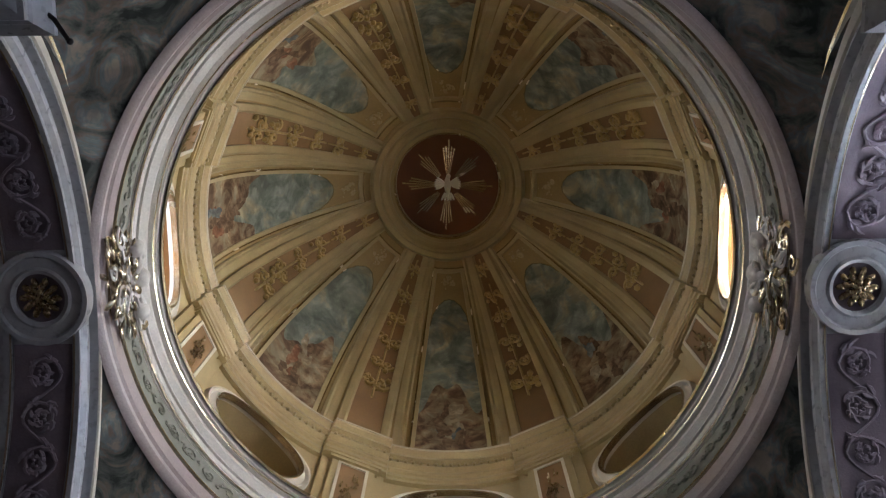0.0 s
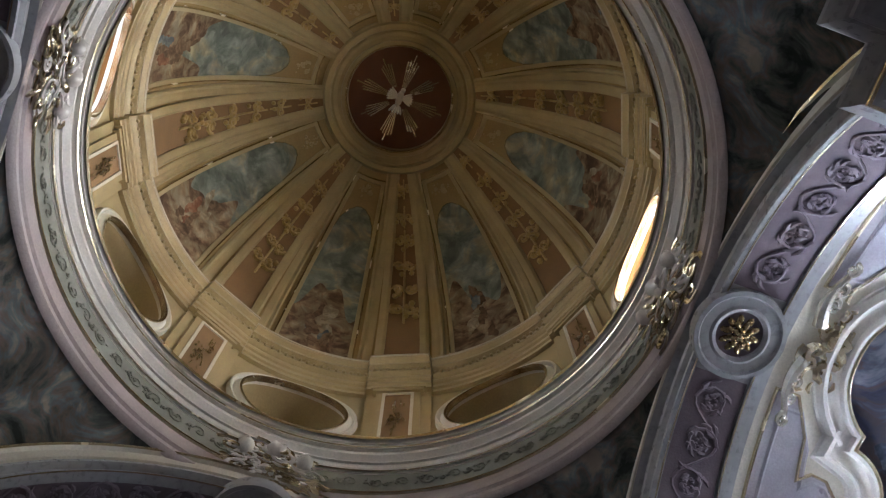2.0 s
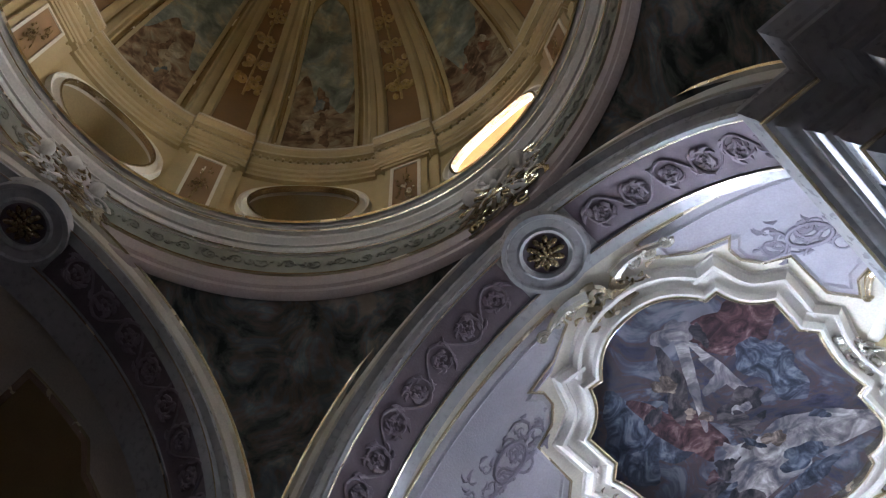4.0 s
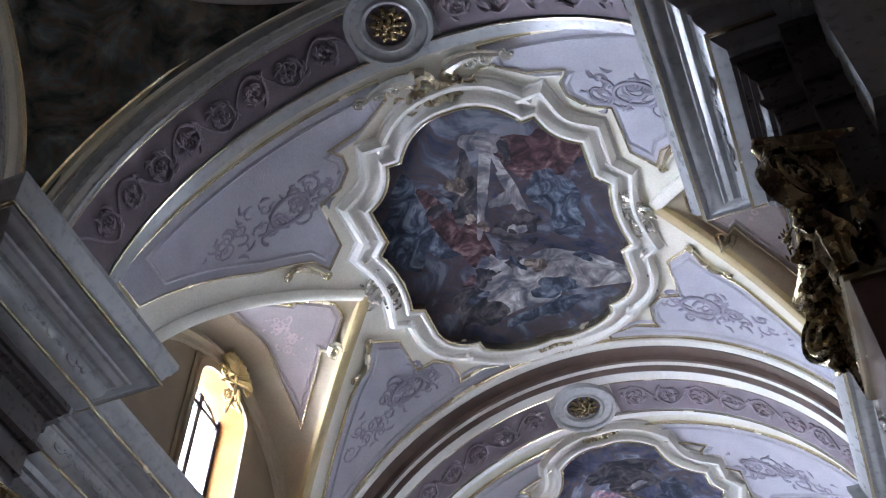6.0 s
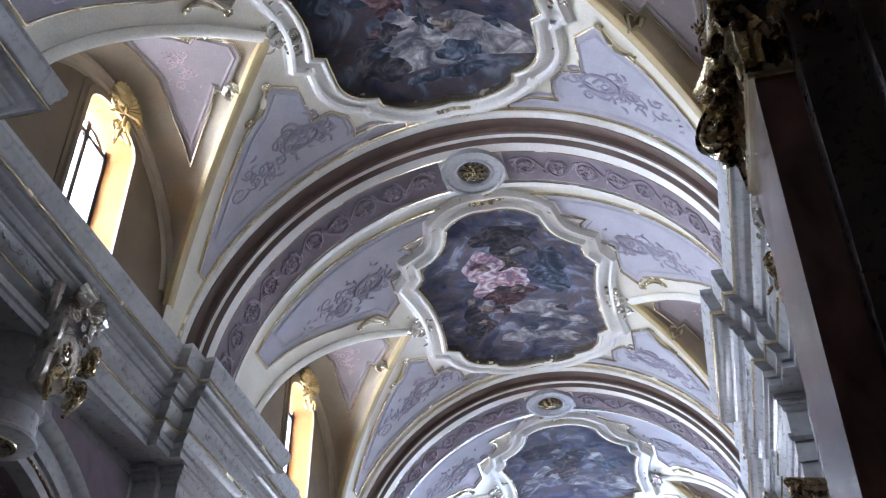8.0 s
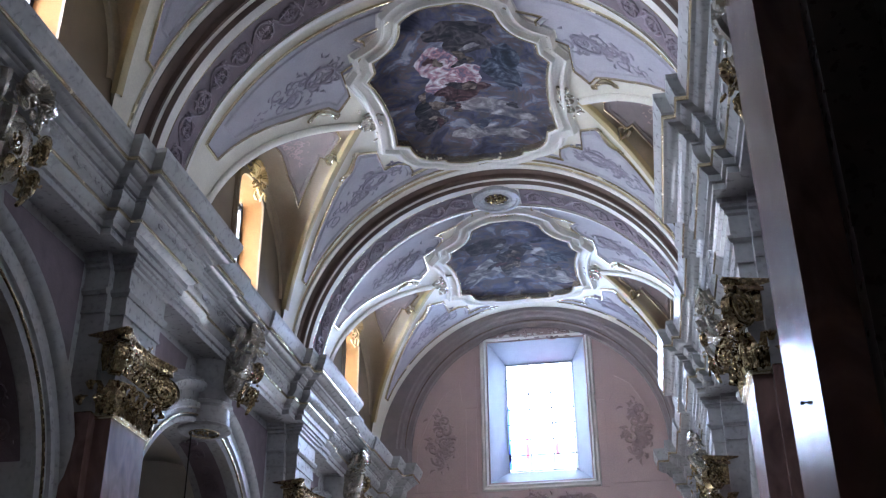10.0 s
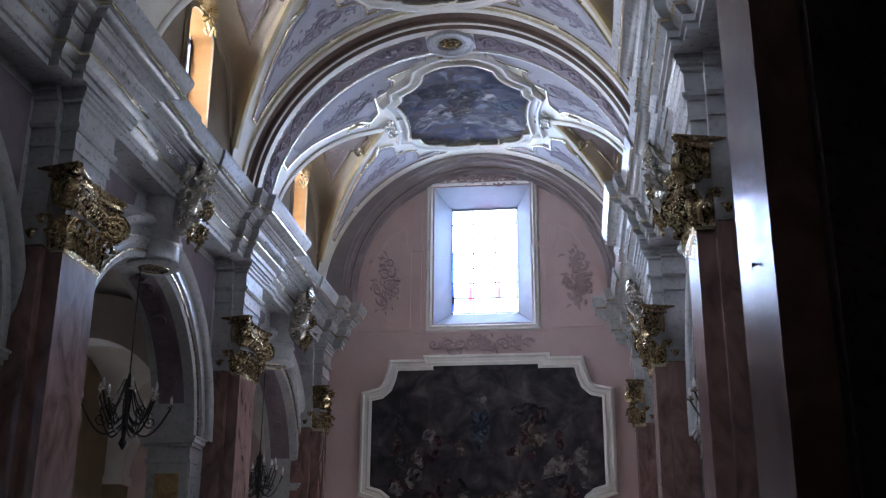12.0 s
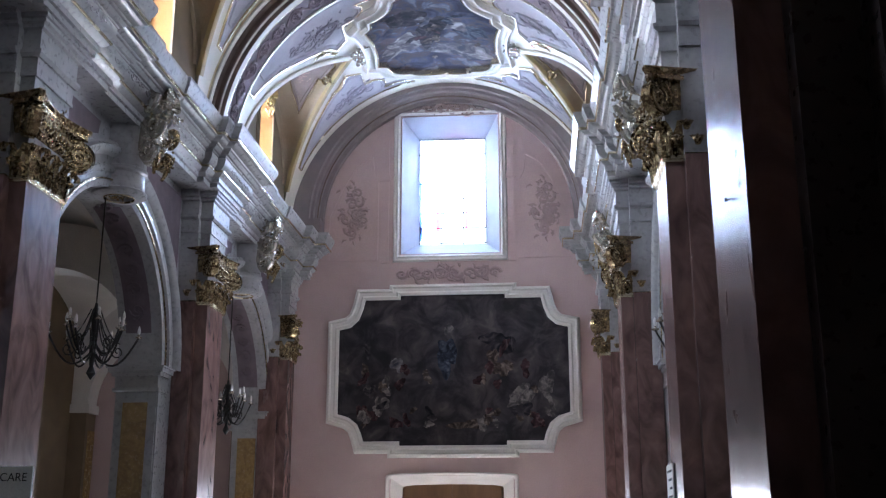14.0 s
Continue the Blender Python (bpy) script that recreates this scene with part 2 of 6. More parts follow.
# ---- mesh tools ----
class Geo:
    """Collects faces for one mesh."""

    def __init__(self):
        self.v, self.f = [], []

    def grid(self, P, cu=False, cv=False):
        P = np.asarray(P, float)
        n, m = P.shape[:2]
        o = len(self.v)
        self.v += [tuple(p) for p in P.reshape(-1, 3)]
        for i in range(n if cu else n - 1):
            for j in range(m if cv else m - 1):
                a, b = i * m + j, i * m + (j + 1) % m
                c, d = ((i + 1) % n) * m + (j + 1) % m, ((i + 1) % n) * m + j
                self.f.append((o + a, o + b, o + c, o + d))
        return self

    def face(self, pts):
        o = len(self.v)
        self.v += [tuple(p) for p in pts]
        self.f.append(tuple(range(o, o + len(pts))))
        return self

    def box(self, x0, x1, y0, y1, z0, z1):
        o = len(self.v)
        self.v += [(x, y, z) for z in (z0, z1) for y in (y0, y1) for x in (x0, x1)]
        for q in ((0, 1, 3, 2), (4, 5, 7, 6), (0, 1, 5, 4), (2, 3, 7, 6), (0, 2, 6, 4), (1, 3, 7, 5)):
            self.f.append(tuple(o + k for k in q))
        return self

    def sweep(self, pts, nrm, prof, closed=False):
        """A profile of (side, up) drawn along a line on a surface; up is along nrm."""
        P, Nn = np.asarray(pts, float), np.asarray(nrm, float)
        n = len(P)
        rows = []
        for i in range(n):
            a = P[i] - P[i - 1] if (closed or i > 0) else P[1] - P[0]
            b = P[(i + 1) % n] - P[i] if (closed or i < n - 1) else a
            a, b = a / (np.linalg.norm(a) + 1e-9), b / (np.linalg.norm(b) + 1e-9)
            t = a + b
            t = t / (np.linalg.norm(t) + 1e-9)
            k = min(1 / max(0.35, float(np.dot(t, a))), 2.2)
            s = np.cross(t, Nn[i])
            s = s / (np.linalg.norm(s) + 1e-9)
            rows.append([P[i] + s * (q[0] * k) + Nn[i] * q[1] for q in prof])
        return self.grid(rows, closed, False)

    def lathe(self, prof, c=(0, 0, 0), n=64, a0=0.0, a1=2 * PI):
        full = abs(a1 - a0 - 2 * PI) < 1e-6
        A = np.linspace(a0, a1, n + (0 if full else 1), endpoint=not full)
        return self.grid([[(c[0] + r * math.cos(a), c[1] + r * math.sin(a), c[2] + z) for r, z in prof] for a in A], full, False)

    def ball(self, c, r, nu=10, nv=6, rot=None):
        r = (r, r, r) if isinstance(r, (int, float)) else r
        R = rot or Matrix.Identity(3)
        rows = []
        for j in range(nv + 1):
            b = PI * j / nv
            rows.append([Vector(c) + R @ Vector((r[0] * math.sin(b) * math.cos(2 * PI * i / nu), r[1] * math.sin(b) * math.sin(2 * PI * i / nu), r[2] * math.cos(b))) for i in range(nu)])
        return self.grid(rows, False, True)

    def tube(self, pts, rad, n=6):
        P = [Vector(p) for p in pts]
        rad = [rad] * len(P) if isinstance(rad, (int, float)) else rad
        rows = []
        up = Vector((0.3, 0.2, 0.93))
        for i, p in enumerate(P):
            t = (P[min(i + 1, len(P) - 1)] - P[max(i - 1, 0)]).normalized()
            s = t.cross(up)
            if s.length < 0.1:
                s = t.cross(Vector((1, 0, 0)))
            s.normalize()
            w = s.cross(t)
            rows.append([p + (s * math.cos(2 * PI * k / n) + w * math.sin(2 * PI * k / n)) * rad[i] for k in range(n)])
        return self.grid(rows, False, True)

    def moved(self, m):
        self.v = [tuple(m @ Vector(p)) for p in self.v]
        return self

    def merge(self, other, m=None):
        o = len(self.v)
        self.v += [tuple(m @ Vector(p)) for p in other.v] if m else other.v
        self.f += [tuple(o + k for k in q) for q in other.f]
        return self

    def mesh(self, name, material, smooth=35):
        me = bpy.data.meshes.new(name)
        me.from_pydata(self.v, [], self.f)
        me.validate()
        if material:
            me.materials.append(material)
        if smooth:
            me.polygons.foreach_set("use_smooth", [True] * len(me.polygons))
            me.set_sharp_from_angle(angle=radians(smooth))
        return me


def part(name, geo, material, parent, label="", smooth=35):
    ob = new(name, geo.mesh(name, material, smooth))
    ob.parent = parent
    return tagged(ob, label)


def islands(geo):
    """The separate pieces of a mesh, as meshes of their own."""
    root = list(range(len(geo.v)))

    def top(i):
        while root[i] != i:
            root[i] = root[root[i]]
            i = root[i]
        return i

    for f in geo.f:
        a = top(f[0])
        for k in f[1:]:
            root[top(k)] = a
    out = {}
    for f in geo.f:
        g, seen = out.setdefault(top(f[0]), (Geo(), {}))
        for k in f:
            if k not in seen:
                seen[k] = len(g.v)
                g.v.append(geo.v[k])
        g.f.append(tuple(seen[k] for k in f))
    return [g for g, _ in out.values()]


def single(name, geo, material, label, category="", group="", kind="", smooth=35):
    return tagged(new(name, geo.mesh(name, material, smooth)), label, category, group, kind)


def thing(name, label, category, group="", kind="", at=None):
    ob = new(name)
    if at:
        ob.matrix_world = at
    ob.empty_display_size = 0.2
    return tagged(ob, label, category, group, kind)


def arc(yz, th0=-90, th1=90, n=72, zc=ZC, axis="y"):
    """A grid of (depth, radius) pairs turned about a level axis: an arch."""
    rows = []
    for a in np.linspace(radians(th0), radians(th1), n + 1):
        row = []
        for y, r in yz:
            p = (r * math.sin(a), y, zc + r * math.cos(a))
            row.append(p if axis == "y" else (p[1], p[0], p[2]))
        rows.append(row)
    return rows


def spiral(turns=1.6, r0=1.0, r1=0.12, n=22, hand=1, a0=0.0):
    """Points of a scroll in its own plane, from the outside in."""
    return [(math.cos(a0 + hand * 2 * PI * turns * k / n) * (r0 + (r1 - r0) * (k / n) ** 0.8), math.sin(a0 + hand * 2 * PI * turns * k / n) * (r0 + (r1 - r0) * (k / n) ** 0.8)) for k in range(n + 1)]


def scrollwork(geo, surf, u, v, size, rng, count=6, thick=0.12, du=1.0, dv=0.5):
    """A spray of scrolls, leaves and buds on a surface surf(u, v, lift)."""
    for k in range(count):
        a = rng.uniform(0, 2 * PI)
        q = rng.uniform(0.15, 1.0)
        cu, cv = u + math.cos(a) * size * q * du, v + math.sin(a) * size * q * dv
        s = size * rng.uniform(0.22, 0.42)
        pts = [surf(cu + x * s, cv + y * s, 0.008) for x, y in spiral(rng.uniform(0.8, 1.5), 1, 0.15, 12, rng.choice((-1, 1)), rng.uniform(0, 6))]
        geo.tube(pts, [size * thick * (1 - 0.6 * i / 12) for i in range(13)], 5)
    for k in range(count * 2):
        a = rng.uniform(0, 2 * PI)
        q = rng.uniform(0.3, 1.35)
        cu, cv = u + math.cos(a) * size * q * du, v + math.sin(a) * size * q * dv
        b, l = rng.uniform(0, 2 * PI), size * rng.uniform(0.2, 0.42)
        geo.tube([surf(cu + l * q * math.cos(b + q), cv + l * q * math.sin(b + q), 0.006) for q in (0, 0.4, 0.75, 1)], [size * 0.03, size * 0.075, size * 0.05, size * 0.012], 5)


def foliage(geo, c, size, rng, count=26, flat=0.5, m=None):
    """A gilded bunch of leaves, scrolls and buds, round about c; flat in its local z."""
    g = Geo()
    for k in range(count):
        a, q = rng.uniform(0, 2 * PI), rng.uniform(0.1, 1.0)
        x, y = math.cos(a) * q * size, math.sin(a) * q * size
        R = Euler((rng.uniform(-0.6, 0.6), rng.uniform(-0.6, 0.6), a)).to_matrix()
        g.ball((x, y, rng.uniform(0, flat) * size), (size * rng.uniform(0.12, 0.26), size * rng.uniform(0.05, 0.1), size * 0.06), 7, 4, R)
    for k in range(count // 4):
        a, q = rng.uniform(0, 2 * PI), rng.uniform(0.3, 1.0)
        s = size * rng.uniform(0.2, 0.34)
        pts = [(math.cos(a) * q * size + x * s, math.sin(a) * q * size + y * s, flat * size * 0.6) for x, y in spiral(1.4, 1, 0.1, 14, rng.choice((-1, 1)), a)]
        g.tube(pts, [size * 0.06 * (1 - 0.5 * i / 14) for i in range(15)], 5)
    return geo.merge(g, Matrix.Translation(c) @ (m or Matrix.Identity(4)))


def fill(outline, surf, lift, step=0.12):
    """A patch of a surface inside a flat outline."""
    from mathutils.geometry import delaunay_2d_cdt
    fine = []
    for i, a in enumerate(outline):
        b = outline[(i + 1) % len(outline)]
        k = max(1, int(math.hypot(b[0] - a[0], b[1] - a[1]) / step))
        fine += [(a[0] + (b[0] - a[0]) * j / k, a[1] + (b[1] - a[1]) * j / k) for j in range(k)]
    outline = fine
    P = np.asarray(outline, float)
    lo, hi = P.min(0), P.max(0)
    inner = [(x, y) for x in np.arange(lo[0] + step / 2, hi[0], step) for y in np.arange(lo[1] + step / 2, hi[1], step)]
    pts = [Vector(p) for p in outline] + [Vector(p) for p in inner]
    n = len(outline)
    v, e, f, *_ = delaunay_2d_cdt(pts, [(i, (i + 1) % n) for i in range(n)], [list(range(n))], 1, 1e-5)
    g = Geo()
    g.v = [tuple(surf(p[0], p[1], lift)) for p in v]
    g.f = [tuple(q) for q in f]
    return g


def painted_shape(parent, surf, u, v, ru, rv, turn, material, lift, seed):
    """A loose patch of paint with a wavering outline."""
    rng = random.Random(seed)
    ph = [rng.uniform(0, 6.28) for _ in range(4)]
    line = []
    for a in np.linspace(0, 2 * PI, 41)[:-1]:
        k = 1 + 0.22 * math.sin(2 * a + ph[0]) + 0.16 * math.sin(3 * a + ph[1]) + 0.1 * math.sin(5 * a + ph[2]) + 0.06 * math.sin(9 * a + ph[3])
        x, y = ru * k * math.cos(a), rv * k * math.sin(a)
        line.append((u + x * math.cos(turn) - y * math.sin(turn), v + x * math.sin(turn) + y * math.cos(turn)))
    return part("painted_shape", fill(line, surf, lift, 0.15), material, parent)


def surf_sweep(geo, line, surf, prof, closed=False, step=0.1):
    """A moulding along a plan line laid on a surface."""
    pts = []
    n = len(line)
    for i in range(n if closed else n - 1):
        a, b = line[i], line[(i + 1) % n]
        k = max(1, int(math.hypot(b[0] - a[0], b[1] - a[1]) / step))
        pts += [(a[0] + (b[0] - a[0]) * j / k, a[1] + (b[1] - a[1]) * j / k) for j in range(k)]
    if not closed:
        pts.append(line[-1])
    P = [np.array(surf(x, y, 0.0)) for x, y in pts]
    Q = [np.array(surf(x, y, 0.1)) for x, y in pts]
    return geo.sweep(P, [(q - p) / np.linalg.norm(q - p) for p, q in zip(P, Q)], prof, closed)


def smooth_line(pts, n=4, closed=True):
    """Rounds a polygon's runs by cutting its corners."""
    for _ in range(n):
        out = []
        m = len(pts)
        for i in range(m if closed else m - 1):
            a, b = pts[i], pts[(i + 1) % m]
            out += [(a[0] * 0.75 + b[0] * 0.25, a[1] * 0.75 + b[1] * 0.25), (a[0] * 0.25 + b[0] * 0.75, a[1] * 0.25 + b[1] * 0.75)]
        pts = out if closed else [pts[0]] + out + [pts[-1]]
    return pts


# ---- floor and nave walls ----
single("floor", Geo().box(-9.6, 9.6, -12.5, FACADE + 1.2, -0.15, 0.0), FLOOR_M, "polished grey and cream stone floor of the church", "floor", kind="structure", smooth=0)


def arched_wall(name, s, y0, y1, z1, yc, hw, zs, mat_):
    """A nave wall of one bay with a round arch through it."""
    x0, x1 = s * WALLA, s * 4.9
    g = Geo()
    A = np.linspace(0, PI, 33)
    hole = [(yc - hw, 0.0), (yc - hw, zs)] + [(yc - hw * math.cos(a), zs + hw * math.sin(a)) for a in A[1:-1]] + [(yc + hw, zs), (yc + hw, 0.0)]
    outer = []
    for y, z in hole:
        if z <= zs:
            outer.append((y0 if y < yc else y1, z))
        else:
            k = (y - yc) / hw
            outer.append((yc + (k * 1.0) * ((y1 - yc) if k > 0 else (yc - y0)), z1))
    outer[1] = (y0, zs)
    for x in (x0, x1):
        g.grid([[(x, *p) for p in hole], [(x, *p) for p in outer]])
        g.face([(x, y0, zs), (x, y0, z1), (x, *outer[2])])
        g.face([(x, y1, zs), (x, y1, z1), (x, *outer[-3])])
    g.grid([[(x0, *p) for p in hole], [(x1, *p) for p in hole]])
    return single(name, g, mat_, "grey-white stuccoed nave wall with a round arch", "wall", kind="structure")


AHW, AZS = 2.3, 4.35
ABAYS = ((4.4, 10.79, 7.45), (10.79, 17.67, 14.1), (17.67, FACADE, 21.0))
for s, side in ((-1, "west"), (1, "east")):
    for i, (y0, y1, yc) in enumerate(ABAYS):
        arched_wall(f"wall_{side}_{i + 1}", s, y0, y1, 7.7, yc, AHW, AZS, GREYBLUE)
        # archivolt, soffit panel and imposts of the arch
        ar = thing("aisle_arch", "grey stucco archivolt with gilt fillets over a nave arch", "arch", "aisle arches", "structure")
        g, gg = Geo(), Geo()
        f = s * WALLA
        A = np.linspace(0, PI, 41)
        for prof, geo in (([(0, 0), (0, 0.05), (0.08, 0.07), (0.08, 0.04), (0.2, 0.06), (0.22, 0.1), (0.3, 0.1), (0.32, 0.05), (0.46, 0.07), (0.48, 0.12), (0.52, 0.16), (0.6, 0.18), (0.64, 0.13), (0.68, 0.12), (0.68, 0.0)], g), ([(0.1, 0.06), (0.1, 0.085), (0.125, 0.085), (0.125, 0.04)], gg)):
            geo.grid([[(f - s * q, yc - (AHW + p) * math.cos(a), AZS + (AHW + p) * math.sin(a)) for p, q in prof] for a in A])
        part("archivolt", g, GREYBLUE, ar)
        part("gilt_fillet", gg, DARKGOLD, ar, "thin gilt fillet")
        sp = Geo()
        for lo, hi in ((14, 78), (102, 166)):
            sp.grid([[(s * x, yc - (AHW - 0.015) * math.cos(a), AZS + (AHW - 0.015) * math.sin(a)) for x in (4.33, 4.77)] for a in np.radians(np.linspace(lo, hi, 24))])
        part("soffit_panel", sp, PURPLE, ar, "purple soffit panel")
        rl = Geo()
        rng = random.Random(40 + i)
        for k in range(14):
            th = radians(18 + (k % 7) * 9.2 + (83 if k > 6 else 0))
            fs = lambda u, v, l, t0=th: (s * (4.55 + u), yc - (AHW - 0.02 - l) * math.cos(t0 + v / AHW), AZS + (AHW - 0.02 - l) * math.sin(t0 + v / AHW))
            rl.tube([fs(x * 0.15, y * 0.15, 0.01) for x, y in spiral(1.5, 1, 0.1, 16, 1 if k % 2 else -1)], [0.026 - 0.001 * j for j in range(17)], 5)
            scrollwork(rl, fs, 0, 0.1, 0.14, rng, 1)
        part("soffit_relief", rl, PURPLE, ar, "scrolling stucco relief")
        for sg in (-1, 1):
            im = Geo()
            yj = yc + sg * AHW
            for z0, z1, p in ((AZS - 0.42, AZS - 0.36, 0.05), (AZS - 0.36, AZS - 0.16, 0.02), (AZS - 0.16, AZS - 0.1, 0.07), (AZS - 0.1, AZS - 0.03, 0.12), (AZS - 0.03, AZS, 0.15)):
                a, b = (yj - p, yj + 0.42) if sg > 0 else (yj - 0.42, yj + p)
                im.box(*sorted((s * (WALLA - p), s * (4.9 + p))), a, b, z0, z1)
            part("impost", im, GREYBLUE, ar)
            jp = Geo().box(*sorted((s * 4.34, s * 4.76)), *sorted((yj - sg * 0.012, yj + sg * 0.02)), 0.7, AZS - 0.6)
            part("marble_panel", jp, YELLOW_MARBLE, ar, "yellow marble jamb panel")
            jf = Geo().box(*sorted((s * (WALLA - 0.025), s * WALLA)), *sorted((yj + sg * 0.02, yj + sg * 0.3)), 0.3, AZS - 0.42)
            part("jamb_strip", jf, GREYBLUE, ar)
        # shade in the spandrels, laid on as purple patches
        for sg in (-1, 1):
            lim = (yc - y0 if sg < 0 else y1 - yc) - 0.72
            L = [(3.06 * math.cos(a), AZS + 3.06 * math.sin(a)) for a in np.radians(np.linspace(26, 74, 14)) if 3.06 * math.cos(a) < lim]
            L = [(yc + sg * u, v) for u, v in L + [(0.8, 7.5), (lim, 7.5), (lim, AZS + math.sqrt(max(0.1, 3.06 ** 2 - lim ** 2)))]]
            part("spandrel_shade", fill(L, lambda u, v, l: (s * (WALLA - l), u, v), 0.012, 0.6), PURPLE, ar, "dull purple tone for spandrel shade", 0)

# outer aisle walls, vaults and end walls, closing the place
for s, side in ((-1, "west"), (1, "east")):
    g = Geo()
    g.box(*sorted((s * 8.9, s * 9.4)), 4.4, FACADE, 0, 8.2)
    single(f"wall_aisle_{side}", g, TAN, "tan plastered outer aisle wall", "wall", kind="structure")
    g = Geo()
    for y0, y1, yc in ABAYS:
        rows = []
        for u in np.linspace(-1, 1, 17):
            rows.append([(s * (6.75 + 2.15 * u), y0 + (y1 - y0) * w, 5.1 + 2.2 * math.sqrt(max(0, 1 - min(abs(u), abs(2 * w - 1)) ** 2))) for w in np.linspace(0, 1, 25)])
        g.grid(rows)
    single(f"ceiling_aisle_{side}", g, WHITE, "pale groin vaults of the side aisle", "ceiling", kind="structure")
    for yd in (4.4, 10.79, 17.67, 23.9):
        ta = thing("aisle_transverse_arch", "pale arch across the side aisle on tan piers", "arch", "aisle cross arches", "structure")
        a0, a1 = yd - 0.32, yd + 0.32
        g = Geo()
        rows = []
        for a in np.linspace(0, PI, 33):
            rows.append([(s * (6.75 - r * math.cos(a)), y, 4.6 + r * math.sin(a)) for y, r in ((a0, 2.6), (a0, 1.75), (a1, 1.75), (a1, 2.6))])
        g.grid(rows)
        part("arch_ring", g, WHITE, ta)
        for sg in (-1, 1):
            part("pier", Geo().box(*sorted((s * 6.75 + sg * 1.75, s * 6.75 + sg * 2.15)), a0, a1, 0, 4.4), TAN, ta)
            part("pier_cap", Geo().box(*sorted((s * 6.75 + sg * 1.68, s * 6.75 + sg * 2.15)), a0 - 0.06, a1 + 0.06, 4.4, 4.6), WHITE, ta)
            part("marble_panel", Geo().box(*sorted((s * 6.75 + sg * 1.735, s * 6.75 + sg * 1.76)), a0 + 0.14, a1 - 0.14, 1.0, 4.0), YELLOW_MARBLE, ta, "yellow marble panel")

# ---- entablature along the nave ----
ENT = [(-0.5, 7.64), (0.0, 7.62), (0.05, 7.62), (0.05, 7.70), (0.09, 7.71), (0.09, 7.79), (0.14, 7.82), (0.18, 7.86), (0.18, 7.89), (0.11, 7.90), (0.12, 7.92), (0.18, 7.95), (0.22, 8.0), (0.235, 8.06), (0.23, 8.11), (0.25, 8.12), (0.25, 8.145),
       (0.29, 8.15), (0.31, 8.17), (0.33, 8.20), (0.36, 8.21), (0.37, 8.235), (0.42, 8.245), (0.47, 8.275), (0.49, 8.29), (0.53, 8.295), (0.53, 8.36), (0.55, 8.38), (0.56, 8.42), (0.59, 8.46), (0.60, 8.50), (0.62, 8.54), (0.62, 8.60), (0.0, 8.64)]
ENT_GILT = [(0.17, 7.855), (0.197, 7.858), (0.2, 7.875), (0.197, 7.892), (0.17, 7.893)], [(0.52, 8.30), (0.55, 8.305), (0.555, 8.325), (0.55, 8.345), (0.52, 8.35)]


def mitre_sweep(geo, path, prof):
    """A profile of (projection, height) along a right-angled plan line, projecting to its left."""
    rows = []
    n = len(path)
    for i, p in enumerate(path):
        ds = []
        for a, b in ((i - 1, i), (i, i + 1)):
            if a >= 0 and b < n:
                d = np.array(path[b]) - np.array(path[a])
                d = d / np.linalg.norm(d)
                ds.append(np.array((-d[1], d[0])))
        m = ds[0] if len(ds) == 1 else ds[0] + ds[1] * (0 if abs(ds[0] @ ds[1]) > 0.9 else 1)
        rows.append([(p[0] + m[0] * q[0], p[1] + m[1] * q[0], q[1]) for q in prof])
    return geo.grid(rows)


def nave_line(s):
    """The plan of the entablature from the crossing pier to the entrance wall."""
    L = [(4.6, 3.3), (3.02, 3.3), (3.02, 4.4), (WALLX, 4.4)]
    for y in ARCHES:
        L += [(WALLX, y - 1.12), (3.64, y - 1.12), (3.64, y - 0.78), (3.50, y - 0.78), (3.50, y + 0.62), (WALLX, y + 0.62)]
        L += [(WALLX, y + 1.7), (WALLX + 0.05, y + 1.7), (WALLX + 0.05, y + 4.1), (WALLX, y + 4.1)]
    L += [(WALLX, 23.3), (3.6, 23.3), (3.6, 23.92), (3.36, 23.92), (3.36, FACADE)]
    return [(x * s - OFF, y) for x, y in (L if s > 0 else L[::-1])]


for s, side in ((-1, "west"), (1, "east")):
    en = thing("entablature", "grey-white stucco entablature with gilt fillets and stepped cornice", "cornice", "nave entablatures", "structure")
    pl = nave_line(s)
    part("mouldings", mitre_sweep(Geo(), pl, ENT), GREYBLUE, en, smooth=25)
    for pr in ENT_GILT:
        part("gilt_fillet", mitre_sweep(Geo(), pl, pr), GOLD, en, "thin gilt fillet")
    core = Geo().box(*sorted((s * (WALLX + 0.12), s * 4.9)), 4.4, FACADE, 7.66, 8.63)
    for y in ARCHES:
        core.box(*sorted((s * 3.62, s * 3.95)), y - 0.7, y + 0.5, 7.65, 8.62)
    part("core", core, GREYBLUE, en)
    # leafy relief along the frieze
    rng = random.Random(7)
    fr = Geo()
    for y0, y1, xf in ((3.4, 4.4, 3.02), (4.9, 9.5, WALLX), (10.1, 11.3, 3.50), (11.6, 16.4, WALLX), (17.0, 18.2, 3.50), (18.5, 23.2, WALLX)):
        for k, y in enumerate(np.arange(y0 + 0.15, y1, 0.3)):
            fs = lambda u, v, l, yy=y: (s * (xf - 0.222 - l) - OFF, yy + u, 8.03 + 0.75 * v)
            fr.tube([fs(x * 0.09, q * 0.09, 0.002) for x, q in spiral(1.3, 1, 0.15, 12, 1 if k % 2 else -1)], [0.014 - 0.0006 * j for j in range(13)], 5)
            scrollwork(fr, fs, 0.12, 0, 0.11, rng, 2)
    part("frieze_relief", fr, GREYBLUE, en, "scrolling stucco relief")

# ---- nave vault ----
def barrel(x):
    return ZC + math.sqrt(max(0.0, RV * RV - x * x))


